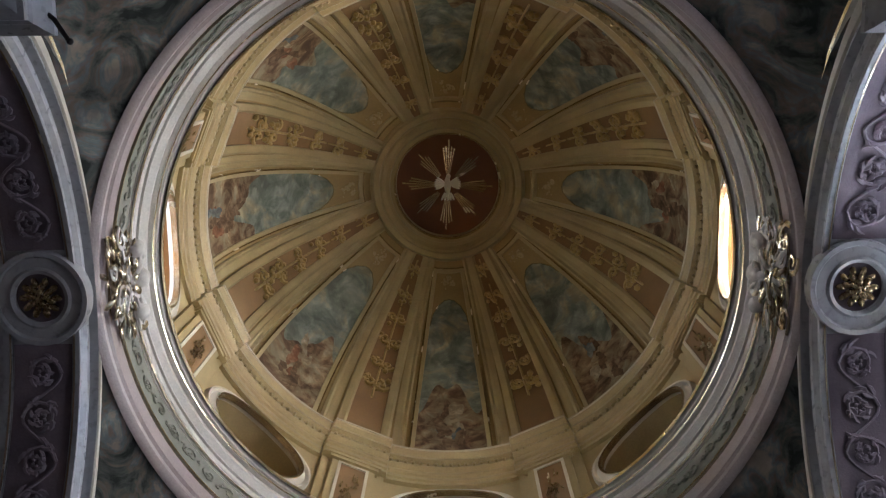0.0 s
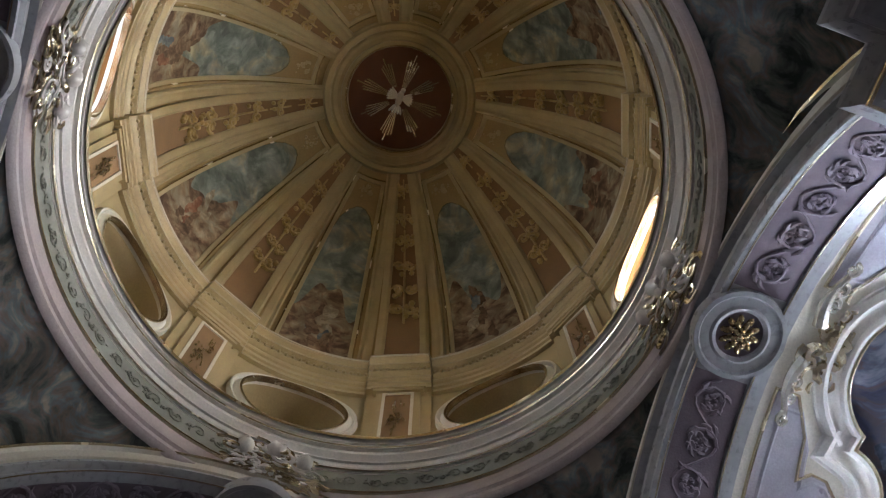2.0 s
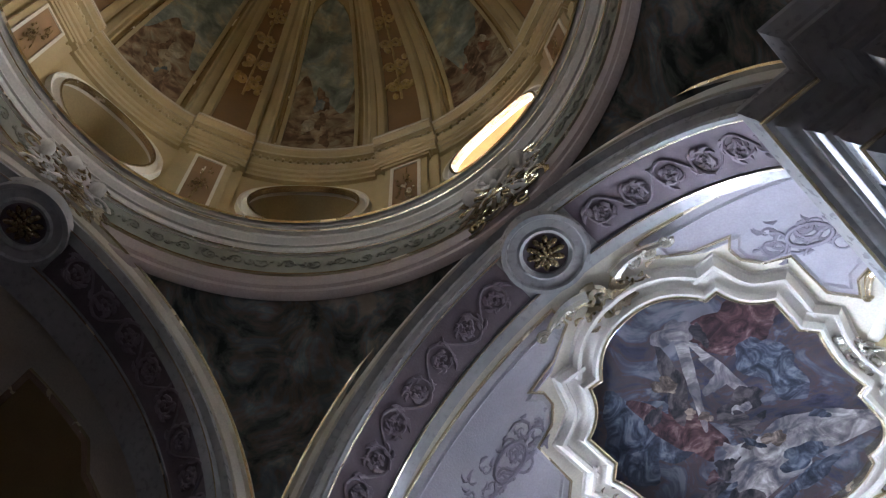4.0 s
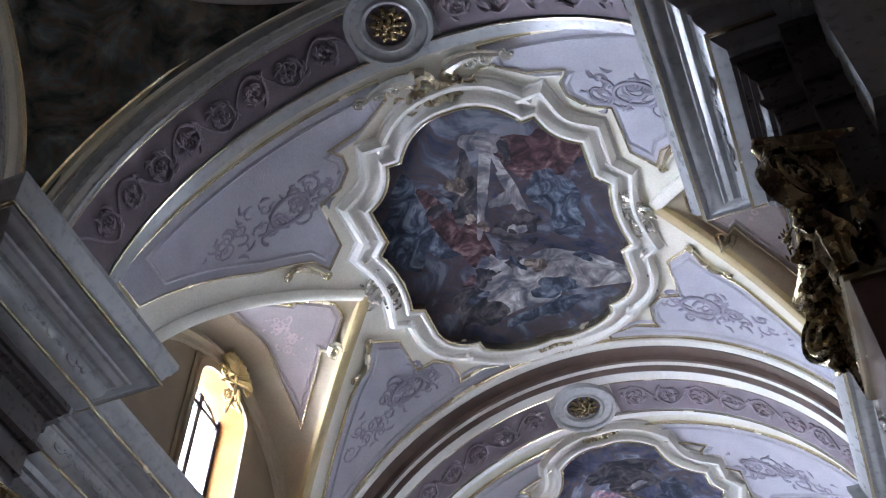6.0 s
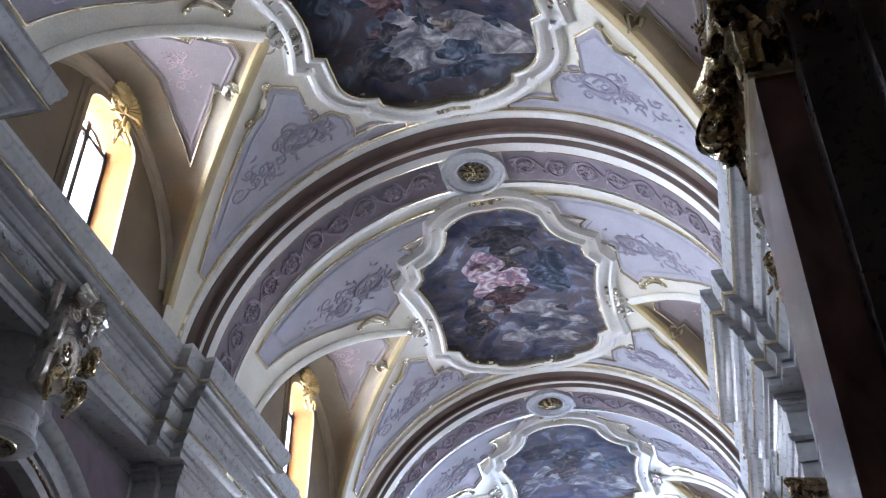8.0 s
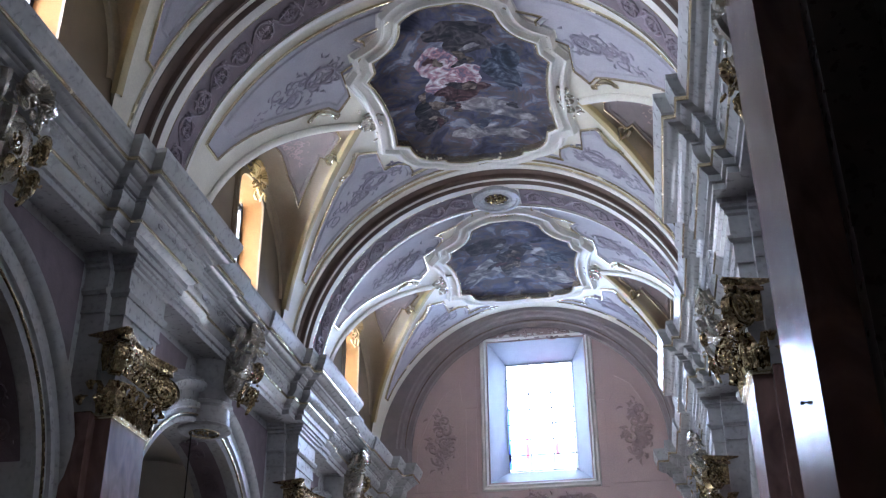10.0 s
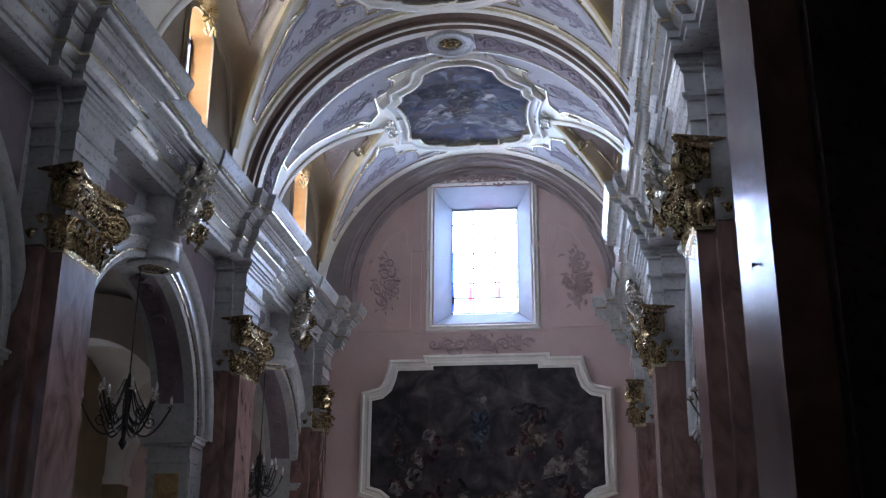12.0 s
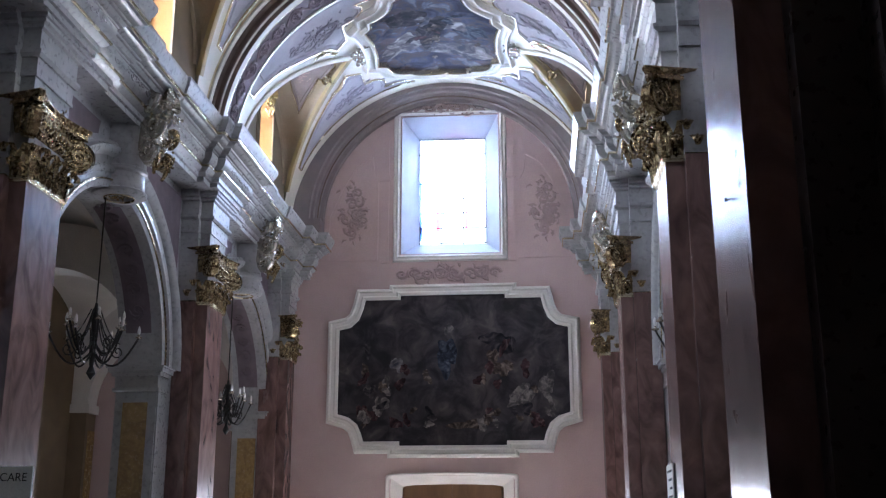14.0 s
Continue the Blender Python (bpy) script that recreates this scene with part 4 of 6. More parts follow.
for ai, y in enumerate(ARCHES):
    ta = thing("transverse_arch", "white and brown moulded nave arch with purple scroll panels", "arch", "transverse arches", "structure")
    h = 0.58
    part("arch_ring", Geo().grid(arc([(y - 0.98, RV + 0.06), (y - 0.98, 3.74), (y - 0.9, 3.72), (y - 0.86, 3.76), (y - 0.80, 3.77), (y - 0.68, 3.75), (y - 0.66, 3.68), (y - 0.58, 3.66), (y - 0.52, 3.61), (y - 0.44, RT), (y - 0.33, RT), (y - 0.33, RT + 0.03), (y + 0.33, RT + 0.03), (y + 0.33, RT), (y + h - 0.2, RT), (y + h - 0.2, 3.62), (y + h - 0.1, 3.64), (y + h - 0.1, 3.71), (y + h, 3.71), (y + h, RV + 0.08)])), WHITE, ta, smooth=25)
    for sg in (-1, 1):
        if sg < 0:
            # brown moulding, widened and doubled to put the grooves' shade into colour
            part("brown_fillet", Geo().grid(arc([(y - 0.895, 3.712), (y - 0.862, 3.75), (y - 0.80, 3.762), (y - 0.68, 3.742), (y - 0.665, 3.672), (y - 0.63, 3.664)])), BROWN, ta, "dark brown fillet")
            part("brown_fillet", Geo().grid(arc([(y - 0.575, 3.652), (y - 0.522, 3.602), (y - 0.505, 3.602 + (RT - 3.602) * 0.2)])), BROWN, ta, "thin brown line for groove shade")
        e = y - 1.0 if sg < 0 else y + h + 0.02
        part("gilt_fillet", Geo().grid(arc([(e - 0.02, 3.80), (e - 0.02, 3.765), (e + 0.015, 3.765), (e + 0.015, 3.80)])), GOLD, ta, "thin gilt fillet")
        part("gilt_line", Geo().grid(arc([(y + sg * 0.33, RT + 0.01), (y + sg * 0.33, RT - 0.006), (y + sg * 0.345, RT - 0.006), (y + sg * 0.345, RT + 0.01)])), GOLD, ta, "thin gilt line")
        part("panel", Geo().grid(arc([(y - 0.31, RT + 0.022), (y + 0.31, RT + 0.022)], sg * 7.5, sg * 84)), PURPLE, ta, "purple panel")
        rl = Geo()
        sf = lambda u, v, l: (sg * (RT + 0.022 - l) * math.sin(u / RT), y + v, ZC + (RT + 0.022 - l) * math.cos(u / RT))
        relief_band(rl, sf, 0.78, 5.1, 0.46, 0.22, random.Random(ai))
        part("scroll_relief", rl, PURPLE_RELIEF, ta, "pale running scroll relief")
    rosette("round white stucco boss with gilt flower on the arch", 0, y, ZC + RT, 0.47, "arch rosettes")

part_y = 23.55
fa = thing("facade_arch", "cream moulded arch against the entrance wall", "arch", "", "structure")
part("arch_ring", Geo().grid(arc([(part_y, 3.9), (part_y, 3.34), (part_y + 0.08, 3.32), (part_y + 0.1, 3.26), (part_y + 0.2, 3.24), (part_y + 0.22, 3.18), (part_y + 0.4, 3.17), (part_y + 0.42, 3.08), (FACADE, 3.06)], zc=9.02)), ROSE_BUFF, fa, smooth=25)
part("brown_fillet", Geo().grid(arc([(part_y + 0.21, 3.23), (part_y + 0.225, 3.165), (part_y + 0.3, 3.17)], zc=9.02)), BROWN, fa, "dark brown fillet")
part("leg", Geo().box(-3.76, -3.06, part_y, FACADE, 8.6, 9.03).box(3.06, 3.76, part_y, FACADE, 8.6, 9.03), ROSE_BUFF, fa)
# ---- crossing arches, piers and pendentives ----
def turned(geo, q):
    """Turns a mesh by q quarter turns about the dome's axis."""
    return geo.moved(Matrix.Rotation(q * PI / 2, 4, "Z"))


Y1A = 3.5
for q, nm in ((0, "nave"), (1, "west transept"), (2, "choir"), (3, "east transept")):
    ca = thing("crossing_arch", f"grey-white crossing arch with purple scroll panels towards the {nm}", "arch", "crossing arches", "structure")
    dy = -0.28 if q == 1 else 0.0     # the west arch stands a little nearer
    front = Y1A + 0.35 * dy
    ring = [(front, 3.75), (front, 3.2), (front - 0.03, 3.2), (front - 0.06, 3.12), (front + 0.02, 3.1), (front + 0.02, 3.03), (front + 0.06, 2.98), (front + 0.06, RC), (3.62 + dy, RC), (3.62 + dy, RC + 0.03), (4.22 + dy, RC + 0.03), (4.22 + dy, RC), (4.3 + dy, RC), (4.3 + dy, 2.99), (4.4, 2.99), (4.4, 3.9)]
    part("arch_ring", turned(Geo().grid(arc(ring)), q), GREYBLUE, ca, smooth=25)
    part("outer_moulding", turned(Geo().grid(arc([(front, 3.46), (front - 0.07, 3.44), (front - 0.1, 3.36), (front - 0.05, 3.34), (front - 0.05, 3.22), (front, 3.2)])), q), CREAM, ca)
    part("gilt_fillet", turned(Geo().grid(arc([(front - 0.1, 3.39), (front - 0.115, 3.375), (front - 0.1, 3.35)])), q), GOLD, ca, "thin gilt fillet")
    for sg in (-1, 1):
        part("gilt_line", turned(Geo().grid(arc([(3.92 + dy + sg * 0.3, RC + 0.01), (3.92 + dy + sg * 0.3, RC - 0.006), (3.92 + dy + sg * 0.316, RC - 0.006)])), q), GOLD, ca, "thin gilt line")
        part("panel", turned(Geo().grid(arc([(3.64 + dy, RC + 0.022), (4.2 + dy, RC + 0.022)], sg * 9, sg * 84)), q), PURPLE, ca, "purple panel")
        rl = Geo()
        sf = lambda u, v, l: (sg * (RC + 0.022 - l) * math.sin(u / RC), 3.92 + dy + v, ZC + (RC + 0.022 - l) * math.cos(u / RC))
        relief_band(rl, sf, 0.74, 4.1, 0.42, 0.20, random.Random(5 + q))
        part("scroll_relief", turned(rl, q), PURPLE_RELIEF, ca, "pale running scroll relief")
    v = Matrix.Rotation(q * PI / 2, 3, "Z") @ Vector((0, 3.9 + dy, 0))
    rosette("round grey-white stucco boss with gilt flower on the crossing arch", v.x, v.y, ZC + RC, 0.46, "crossing rosettes")

A0, ZP = 3.5, 8.35
RP = A0 * math.sqrt(2)
for q in range(4):
    rows = []
    for k in np.linspace(0, 1, 25):
        ph = PI / 2 * k
        rmax = A0 / max(math.cos(ph), math.sin(ph))
        rows.append([((r := 3.46 + (rmax - 3.46) * w ** 1.5) * math.cos(ph), r * math.sin(ph), ZP + math.sqrt(max(0, RP * RP - r * r))) for w in np.linspace(0, 1, 16)])
    g = turned(Geo().grid(rows), q)
    pd = thing("pendentive", "dark frescoed pendentive between the crossing arches", "pendentive", "pendentives", "structure")
    part("fresco", g, fresco(f"pendentive_fresco_{q + 1}", F_PEND, 1.1, 0.8, 9.0 + q, 1.4), pd, "dark fresco of clouds and drapery")

# corner piers under the pendentives
for sx in (-1, 1):
    for sy in (-1, 1):
        pr = thing("crossing_pier", "massive crossing pier clad in polished red marble pilasters", "pier", "crossing piers", "structure")
        # the shadow on the pier is put into this darker marble
        part("core", Geo().box(*sorted((sx * 3.3, sx * 4.6)), *sorted((sy * 3.45, sy * 4.4)), 0, 8.66), SHADED_MARBLE, pr)
        part("core_side", Geo().box(*sorted((sx * 3.5, sx * 4.4)), *sorted((sy * 3.05, sy * 4.39)), 0, 8.66), SHADED_MARBLE, pr)
        part("shaft", Geo().box(*sorted((sx * 3.46, sx * 4.36)), *sorted((sy * 2.97, sy * 3.35)), 0.5, 5.55), SHADED_MARBLE, pr, "polished red marble pilaster shaft")
        part("block", Geo().box(*sorted((sx * 3.42, sx * 4.38)), *sorted((sy * 2.97, sy * 3.4)), 6.46, 7.64), GREYBLUE, pr)
# entablature round the far sides of the piers
for sx in (-1, 1):
    en = thing("pier_entablature", "grey-white stepped entablature on a crossing pier", "cornice", "pier entablatures", "structure")
    P = [(4.5 * sx, -4.4), (3.02 * sx, -4.4), (3.02 * sx, -3.1), (3.4 * sx, -3.1), (3.4 * sx, -2.95), (4.5 * sx, -2.95)]
    part("mouldings", mitre_sweep(Geo(), P if sx > 0 else P[::-1], ENT), GREYBLUE, en, smooth=25)
for sx in (-1, 1):
    en = thing("pier_entablature", "grey-white stepped entablature on a crossing pier", "cornice", "pier entablatures", "structure")
    P = [(4.5 * sx, 2.95), (3.4 * sx, 2.95), (3.4 * sx, 3.41)]
    part("mouldings", mitre_sweep(Geo(), P if sx > 0 else P[::-1], ENT), GREYBLUE, en, smooth=25)

# ---- cornice ring, drum and dome ----
rg = thing("dome_ring", "moulded cornice ring under the drum with green frieze", "cornice", "", "structure")
part("gilt_lip", Geo().lathe([(3.16, 13.04), (3.11, 13.02), (3.095, 12.99), (3.11, 12.95)], n=120), GOLD, rg, "gilt lip")
part("upper_mouldings", Geo().lathe([(3.6, 13.06), (3.15, 13.06), (3.13, 12.97), (3.15, 12.94), (3.15, 12.92), (3.19, 12.91), (3.19, 12.88), (3.24, 12.88), (3.23, 12.80), (3.29, 12.74), (3.29, 12.72), (3.33, 12.72)], n=120), WHITE, rg)
part("gilt_fillet", Geo().lathe([(3.185, 12.912), (3.175, 12.90), (3.185, 12.885)], n=120), GOLD, rg, "thin gilt fillet")
part("gilt_fillet", Geo().lathe([(3.35, 12.645), (3.338, 12.63), (3.35, 12.615)], n=120), GOLD, rg, "thin gilt fillet")
part("cove", Geo().lathe([(3.32, 12.72), (3.33, 12.66), (3.35, 12.64), (3.37, 12.64), (3.37, 12.6), (3.39, 12.6)], n=120), WHITE, rg)
part("frieze", Geo().lathe([(3.385, 12.6), (3.395, 12.4), (3.405, 12.22)], n=120), GREEN, rg, "green painted frieze")
part("gilt_fillet", Geo().lathe([(3.405, 12.225), (3.385, 12.21), (3.385, 12.18), (3.41, 12.17)], n=120), GOLD, rg, "thin gilt fillet")
part("rose_fascia", Geo().lathe([(3.41, 12.17), (3.425, 12.06), (3.40, 12.05), (3.41, 11.95), (3.44, 11.92), (3.44, 11.86), (3.47, 11.82), (3.52, 11.80)], n=120), PINK_BAND, rg, "rose-coloured fascia")
fr = Geo()
rng = random.Random(3)
for k in range(72):
    sf = lambda u, v, l, a=2 * PI * k / 72: ((3.39 - l) * math.cos(a + u / 3.4), (3.39 - l) * math.sin(a + u / 3.4), 12.41 + v)
    fr.tube([sf(x * 0.1, y * 0.12, 0.01) for x, y in spiral(1.4, 1, 0.1, 12, 1 if k % 2 else -1)], [0.012 - 0.0006 * j for j in range(13)], 4)
    scrollwork(fr, sf, 0.1, 0, 0.13, rng, 2)
part("frieze_relief", fr, GREEN, rg, "scrolling leaf relief")

# drum with oval openings
RD, ZD0, ZD1 = 3.5, 13.04, 15.3
HZ, HA, ZO = 0.62, 0.72 / RD, 14.12
for k in range(8):
    a0 = k * PI / 4
    lit = k in (2, 6)
    g = Geo()
    T = np.linspace(0, 2 * PI, 49)[:-1]
    hole, out = [], []
    for t in T:
        c, s_ = math.cos(t), math.sin(t)
        hole.append((HA * c, ZO + HZ * s_))
        m = max(abs(c), abs(s_))
        w, hgt = PI / 8, (ZD1 - ZD0) / 2
        out.append((w * c / m, (ZD0 + ZD1) / 2 + hgt * s_ / m))
    cyl = lambda p, r: (r * math.cos(a0 + p[0]), r * math.sin(a0 + p[0]), p[1])
    mid = [((a[0] + b[0]) / 2, (a[1] + b[1]) / 2) for a, b in zip(hole, out)]
    g.grid([[cyl(p, RD) for p in hole], [cyl(p, RD) for p in mid], [cyl(p, RD) for p in out]], False, True)
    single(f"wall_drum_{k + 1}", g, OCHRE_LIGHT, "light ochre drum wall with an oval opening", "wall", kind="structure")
    wd = thing(f"window_drum_{k + 1}", "oval drum window with daylight" if lit else "blind oval niche in the drum with gilt moulding", "window" if lit else "niche", "drum ovals", "structure")
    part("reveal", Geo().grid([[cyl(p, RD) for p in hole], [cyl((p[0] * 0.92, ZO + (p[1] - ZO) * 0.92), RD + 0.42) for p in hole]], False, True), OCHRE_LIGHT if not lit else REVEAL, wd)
    sur = Geo()
    sur.grid([[cyl((p[0] * (1 + q), ZO + (p[1] - ZO) * (1 + q)), RD - d) for q, d in ((0.0, 0.0), (0.0, 0.09), (0.04, 0.12), (0.08, 0.07), (0.12, 0.05), (0.16, 0.09), (0.20, 0.09), (0.22, 0.0))] for p in hole], True)
    part("surround", sur, CREAM, wd, "pale moulded surround")
    lip = Geo()
    lip.grid([[cyl((p[0] * (1 + q), ZO + (p[1] - ZO) * (1 + q)), RD - d) for q, d in ((-0.015, 0.05), (-0.015, 0.125), (0.03, 0.13), (0.03, 0.10))] for p in hole], True)
    part("gilt_lip", lip, GOLD, wd, "gilt lip")
    back = [cyl((p[0] * 0.92, ZO + (p[1] - ZO) * 0.92), RD + 0.415) for p in hole]
    if lit:
        gp = part("pane", Geo().face(back), CLEAR_GLASS, wd, "", 0)
        gp.visible_shadow = False
        fr = Geo()
        for q in (-0.5, 0.5):
            c = cyl((q * HA, 0), RD + 0.40)
            fr.tube([(c[0], c[1], ZO - 0.5), (c[0], c[1], ZO + 0.5)], 0.014, 5)
        part("window_frame", fr, IRON, wd)
        c = math.sin(a0)
        single("backdrop", Geo().box(-1.6, 1.6, *sorted((c * 4.6, c * 4.62)), 12.9, 15.6), DAY, "bright sky outside the drum window", "sky", kind="structure")
    else:
        part("back", Geo().face(back), fresco(f"niche_fresco_{k + 1}", F_SKY, 1.4, 0.8, 2.0 + k), wd, "faded painted back of the niche", 0)
    # pilaster beside the opening, with a gilt pendant
    b = a0 + PI / 8
    dp = thing("drum_pilaster", "ochre drum pilaster with a russet panel and gilt ornament", "pilaster", "drum pilasters", "structure")
    M = Matrix.Rotation(b, 4, "Z")
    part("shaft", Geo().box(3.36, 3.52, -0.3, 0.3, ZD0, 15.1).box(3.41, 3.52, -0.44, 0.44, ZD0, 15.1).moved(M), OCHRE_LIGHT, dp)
    part("panel", Geo().box(3.352, 3.362, -0.17, 0.17, 13.35, 14.85).moved(M), RIB_RED, dp, "russet panel")
    part("panel_border", Geo().box(3.335, 3.362, -0.21, -0.17, 13.3, 14.9).box(3.335, 3.362, 0.17, 0.21, 13.3, 14.9).box(3.335, 3.362, -0.17, 0.17, 14.85, 14.9).moved(M), CREAM, dp)
    part("cap", Geo().box(3.32, 3.52, -0.34, 0.34, 14.95, 15.02).box(3.30, 3.52, -0.37, 0.37, 15.02, 15.08).moved(M), OCHRE_LIGHT, dp)
    og = Geo()
    foliage(og, (3.35, 0, 14.1), 0.15, random.Random(k), 20, 0.3, Euler((0, -PI / 2, 0)).to_matrix().to_4x4() @ Matrix.Diagonal((3.6, 0.8, 1, 1)))
    part("gilt_pendant", og.moved(M), GOLD, dp, "gilt stucco pendant")

# entablature of the drum with breaks over the pilasters
de = thing("drum_entablature", "ochre drum entablature with dentils and a pale sill", "cornice", "", "structure")
path = []
for k in range(8):
    c = k * PI / 4 + PI / 8
    for d, r in ((-0.136, 3.44), (-0.132, 3.36), (0.132, 3.36), (0.136, 3.44)):
        path.append((c + d, r))
    for d in np.linspace(0.2, PI / 4 - 0.2, 9):
        path.append((c + d, 3.44))
prof = [(0.3, 15.05), (0.0, 15.05), (0.0, 15.12), (-0.03, 15.14), (-0.03, 15.22), (-0.06, 15.24), (-0.07, 15.28), (-0.01, 15.3), (-0.01, 15.46), (-0.04, 15.48), (-0.07, 15.52), (-0.07, 15.58), (-0.14, 15.6), (-0.14, 15.66), (-0.19, 15.72), (-0.20, 15.8), (0.3, 15.82)]
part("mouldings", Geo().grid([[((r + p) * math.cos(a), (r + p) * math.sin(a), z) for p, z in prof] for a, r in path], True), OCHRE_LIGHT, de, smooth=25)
part("sill", Geo().grid([[((r + p) * math.cos(a), (r + p) * math.sin(a), z) for p, z in ((-0.19, 15.755), (-0.207, 15.765), (-0.207, 15.806), (-0.02, 15.83))] for a, r in path], True), SILL, de, "pale projecting sill", 25)
dn = Geo()
for k in range(200):
    a = 2 * PI * k / 200
    c = (a - PI / 8) % (PI / 4)
    r = 3.36 if min(c, PI / 4 - c) < 0.135 else 3.44
    dn.ball(((r - 0.09) * math.cos(a), (r - 0.09) * math.sin(a), 15.55), (0.03, 0.03, 0.035), 6, 4)
part("beads", dn, OCHRE_LIGHT, de, "row of small stucco beads")

DZ, DA, DB = 15.8, 3.36, 4.45
UM = math.acos(1.12 / DA)


def dome(az, u, lift):
    f = UM * u
    r, z = DA * math.cos(f), DZ + DB * math.sin(f)
    n = Vector((-math.cos(f) / DA * 3.8, 0, -math.sin(f) / DB * 3.8)).normalized()
    r, z = r + n.x * lift, z + n.z * lift
    return (r * math.cos(az), r * math.sin(az), z)


g = Geo().grid([[dome(a, u, 0) for u in np.linspace(0, 1, 40)] for a in np.linspace(0, 2 * PI, 129)[:-1]], True)
single("ceiling_dome", g, OCHRE, "ochre painted dome with eight ribs and eight frescoes", "dome", kind="structure")
D = PI / 180
DOME_RED = fresco("dome_red_paint", [(0.38, (0.16, 0.07, 0.035)), (0.52, (0.24, 0.115, 0.06)), (0.64, (0.32, 0.2, 0.12))], 2.4, 0.7, 1.1, 1.0, folds=0.4)
DOME_PALE = fresco("dome_pale_paint", [(0.38, (0.22, 0.16, 0.09)), (0.52, (0.32, 0.26, 0.16)), (0.64, (0.42, 0.36, 0.25))], 2.4, 0.7, 2.1, 1.0, folds=0.4)
DOME_BROWN = fresco("dome_brown_paint", [(0.38, (0.09, 0.055, 0.03)), (0.52, (0.16, 0.10, 0.055)), (0.64, (0.25, 0.17, 0.10))], 2.4, 0.7, 3.1, 1.0, folds=0.4)
DOME_BLUE = fresco("dome_blue_paint", [(0.38, (0.09, 0.10, 0.10)), (0.52, (0.15, 0.165, 0.16)), (0.64, (0.22, 0.23, 0.20))], 2.4, 0.7, 4.1, 1.0, folds=0.4)
for k in range(8):
    c = k * PI / 4
    sd = lambda x, y, l: dome(c + x, y, l)
    dpnl = thing("dome_fresco", "wedge-shaped dome fresco of clouds and sky in gilt moulding", "fresco", "dome frescoes")
    head = [(-8.3 * D, 0.66), (-7.6 * D, 0.71), (-5.5 * D, 0.75), (-2.5 * D, 0.775), (0, 0.78), (2.5 * D, 0.775), (5.5 * D, 0.75), (7.6 * D, 0.71), (8.3 * D, 0.66)]
    line = [(-9.2 * D, 0.03)] + head + [(9.2 * D, 0.03)]
    part("painted_field", fill([(x * 20, y * 20) for x, y in line], lambda x, y, l: sd(x / 20, y / 20, l), 0.012, 0.5), fresco(f"dome_fresco_{k + 1}", F_BLUE, 1.3, 0.8, 1.0 + 2.3 * k, 0.8), dpnl, "painted pale blue sky")
    low = [(-9.2 * D, 0.03)] + [(x * D, 0.34 + 0.07 * math.sin(x * 0.33 + k * 1.9) + 0.03 * math.sin(x * 0.8 + k)) for x in np.linspace(-8.9, 8.9, 41)] + [(9.2 * D, 0.03)]
    sc = lambda x, y, l: sd(x / 20, y / 20, l)
    group_paint = fresco(f"dome_group_{k + 1}", F_SKY, 1.5, 0.8, 3.0 + 1.3 * k, 1.0, folds=0.45)
    part("painted_shape", fill([(x * 20, y * 20) for x, y in low], sc, 0.015, 0.5), group_paint, dpnl, "warm brown painted group on clouds")
    dab = random.Random(700 + k)
    for j in range(9):
        x, y = dab.gauss(0, 0.9), dab.uniform(1.6, 6.6)
        painted_shape(dpnl, sc, x, y, dab.uniform(0.3, 0.6), dab.uniform(0.5, 1.1), dab.uniform(-0.6, 0.6), dab.choice((DOME_RED, DOME_PALE, DOME_BROWN, DOME_BROWN, DOME_BLUE)), 0.018 + 0.001 * j, 800 + 12 * k + j)
    mo, gl = Geo(), Geo()
    outl = [(-12.3 * D, 0.01), (-12.3 * D, 0.955), (12.3 * D, 0.955), (12.3 * D, 0.01)]
    inl = [(-9.6 * D, 0.01), (-9.0 * D, 0.90), (9.0 * D, 0.90), (9.6 * D, 0.01)]
    surf_sweep(mo, outl, sd, [(-0.05, 0), (-0.05, 0.05), (-0.02, 0.07), (0.02, 0.04), (0.06, 0.05), (0.06, 0)], False, 0.04)
    surf_sweep(mo, inl, sd, [(-0.035, 0), (-0.03, 0.035), (0.03, 0.035), (0.035, 0)], False, 0.04)
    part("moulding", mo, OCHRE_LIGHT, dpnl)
    surf_sweep(gl, inl, sd, [(0.03, 0.0), (0.03, 0.045), (0.05, 0.045), (0.05, 0.0)], False, 0.04)
    surf_sweep(gl, head, sd, [(-0.015, 0), (0, 0.03), (0.015, 0)], False, 0.02)
    part("gilt_fillet", gl, GOLD, dpnl, "thin gilt fillet")
    tp = Geo()
    scrollwork(tp, lambda x, y, l: sd(x / 2.2, 0.845 + y / 5, l), 0, 0, 0.16, random.Random(60 + k), 5, 0.12, 1.0, 1.0)
    part("head_scroll", tp, OCHRE_LIGHT, dpnl, "stucco scroll over the painting")
    # rib with gilt pendants
    rb = thing("dome_rib", "terracotta dome rib with pale mouldings and gilt pendants", "rib", "dome ribs")
    cr = c + PI / 8
    sr = lambda x, y, l: dome(cr + x, y, l)
    part("field", Geo().grid([[sr(x * D, u, 0.03) for u in np.linspace(0.0, 0.97, 24)] for x in (-4.6, -2.3, 0, 2.3, 4.6)]), RIB_RED, rb, "terracotta field")
    mo = Geo()
    for sg in (-1, 1):
        surf_sweep(mo, [(sg * 5.8 * D, 0.0), (sg * 5.8 * D, 0.97)], sr, [(-0.07, 0), (-0.07, 0.07), (-0.03, 0.09), (0.03, 0.09), (0.07, 0.06), (0.07, 0)], False, 0.04)
        surf_sweep(mo, [(sg * 8.6 * D, 0.0), (sg * 8.6 * D, 0.97)], sr, [(-0.05, 0), (-0.05, 0.03), (0.05, 0.03), (0.05, 0)], False, 0.04)
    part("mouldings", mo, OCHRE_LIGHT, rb)
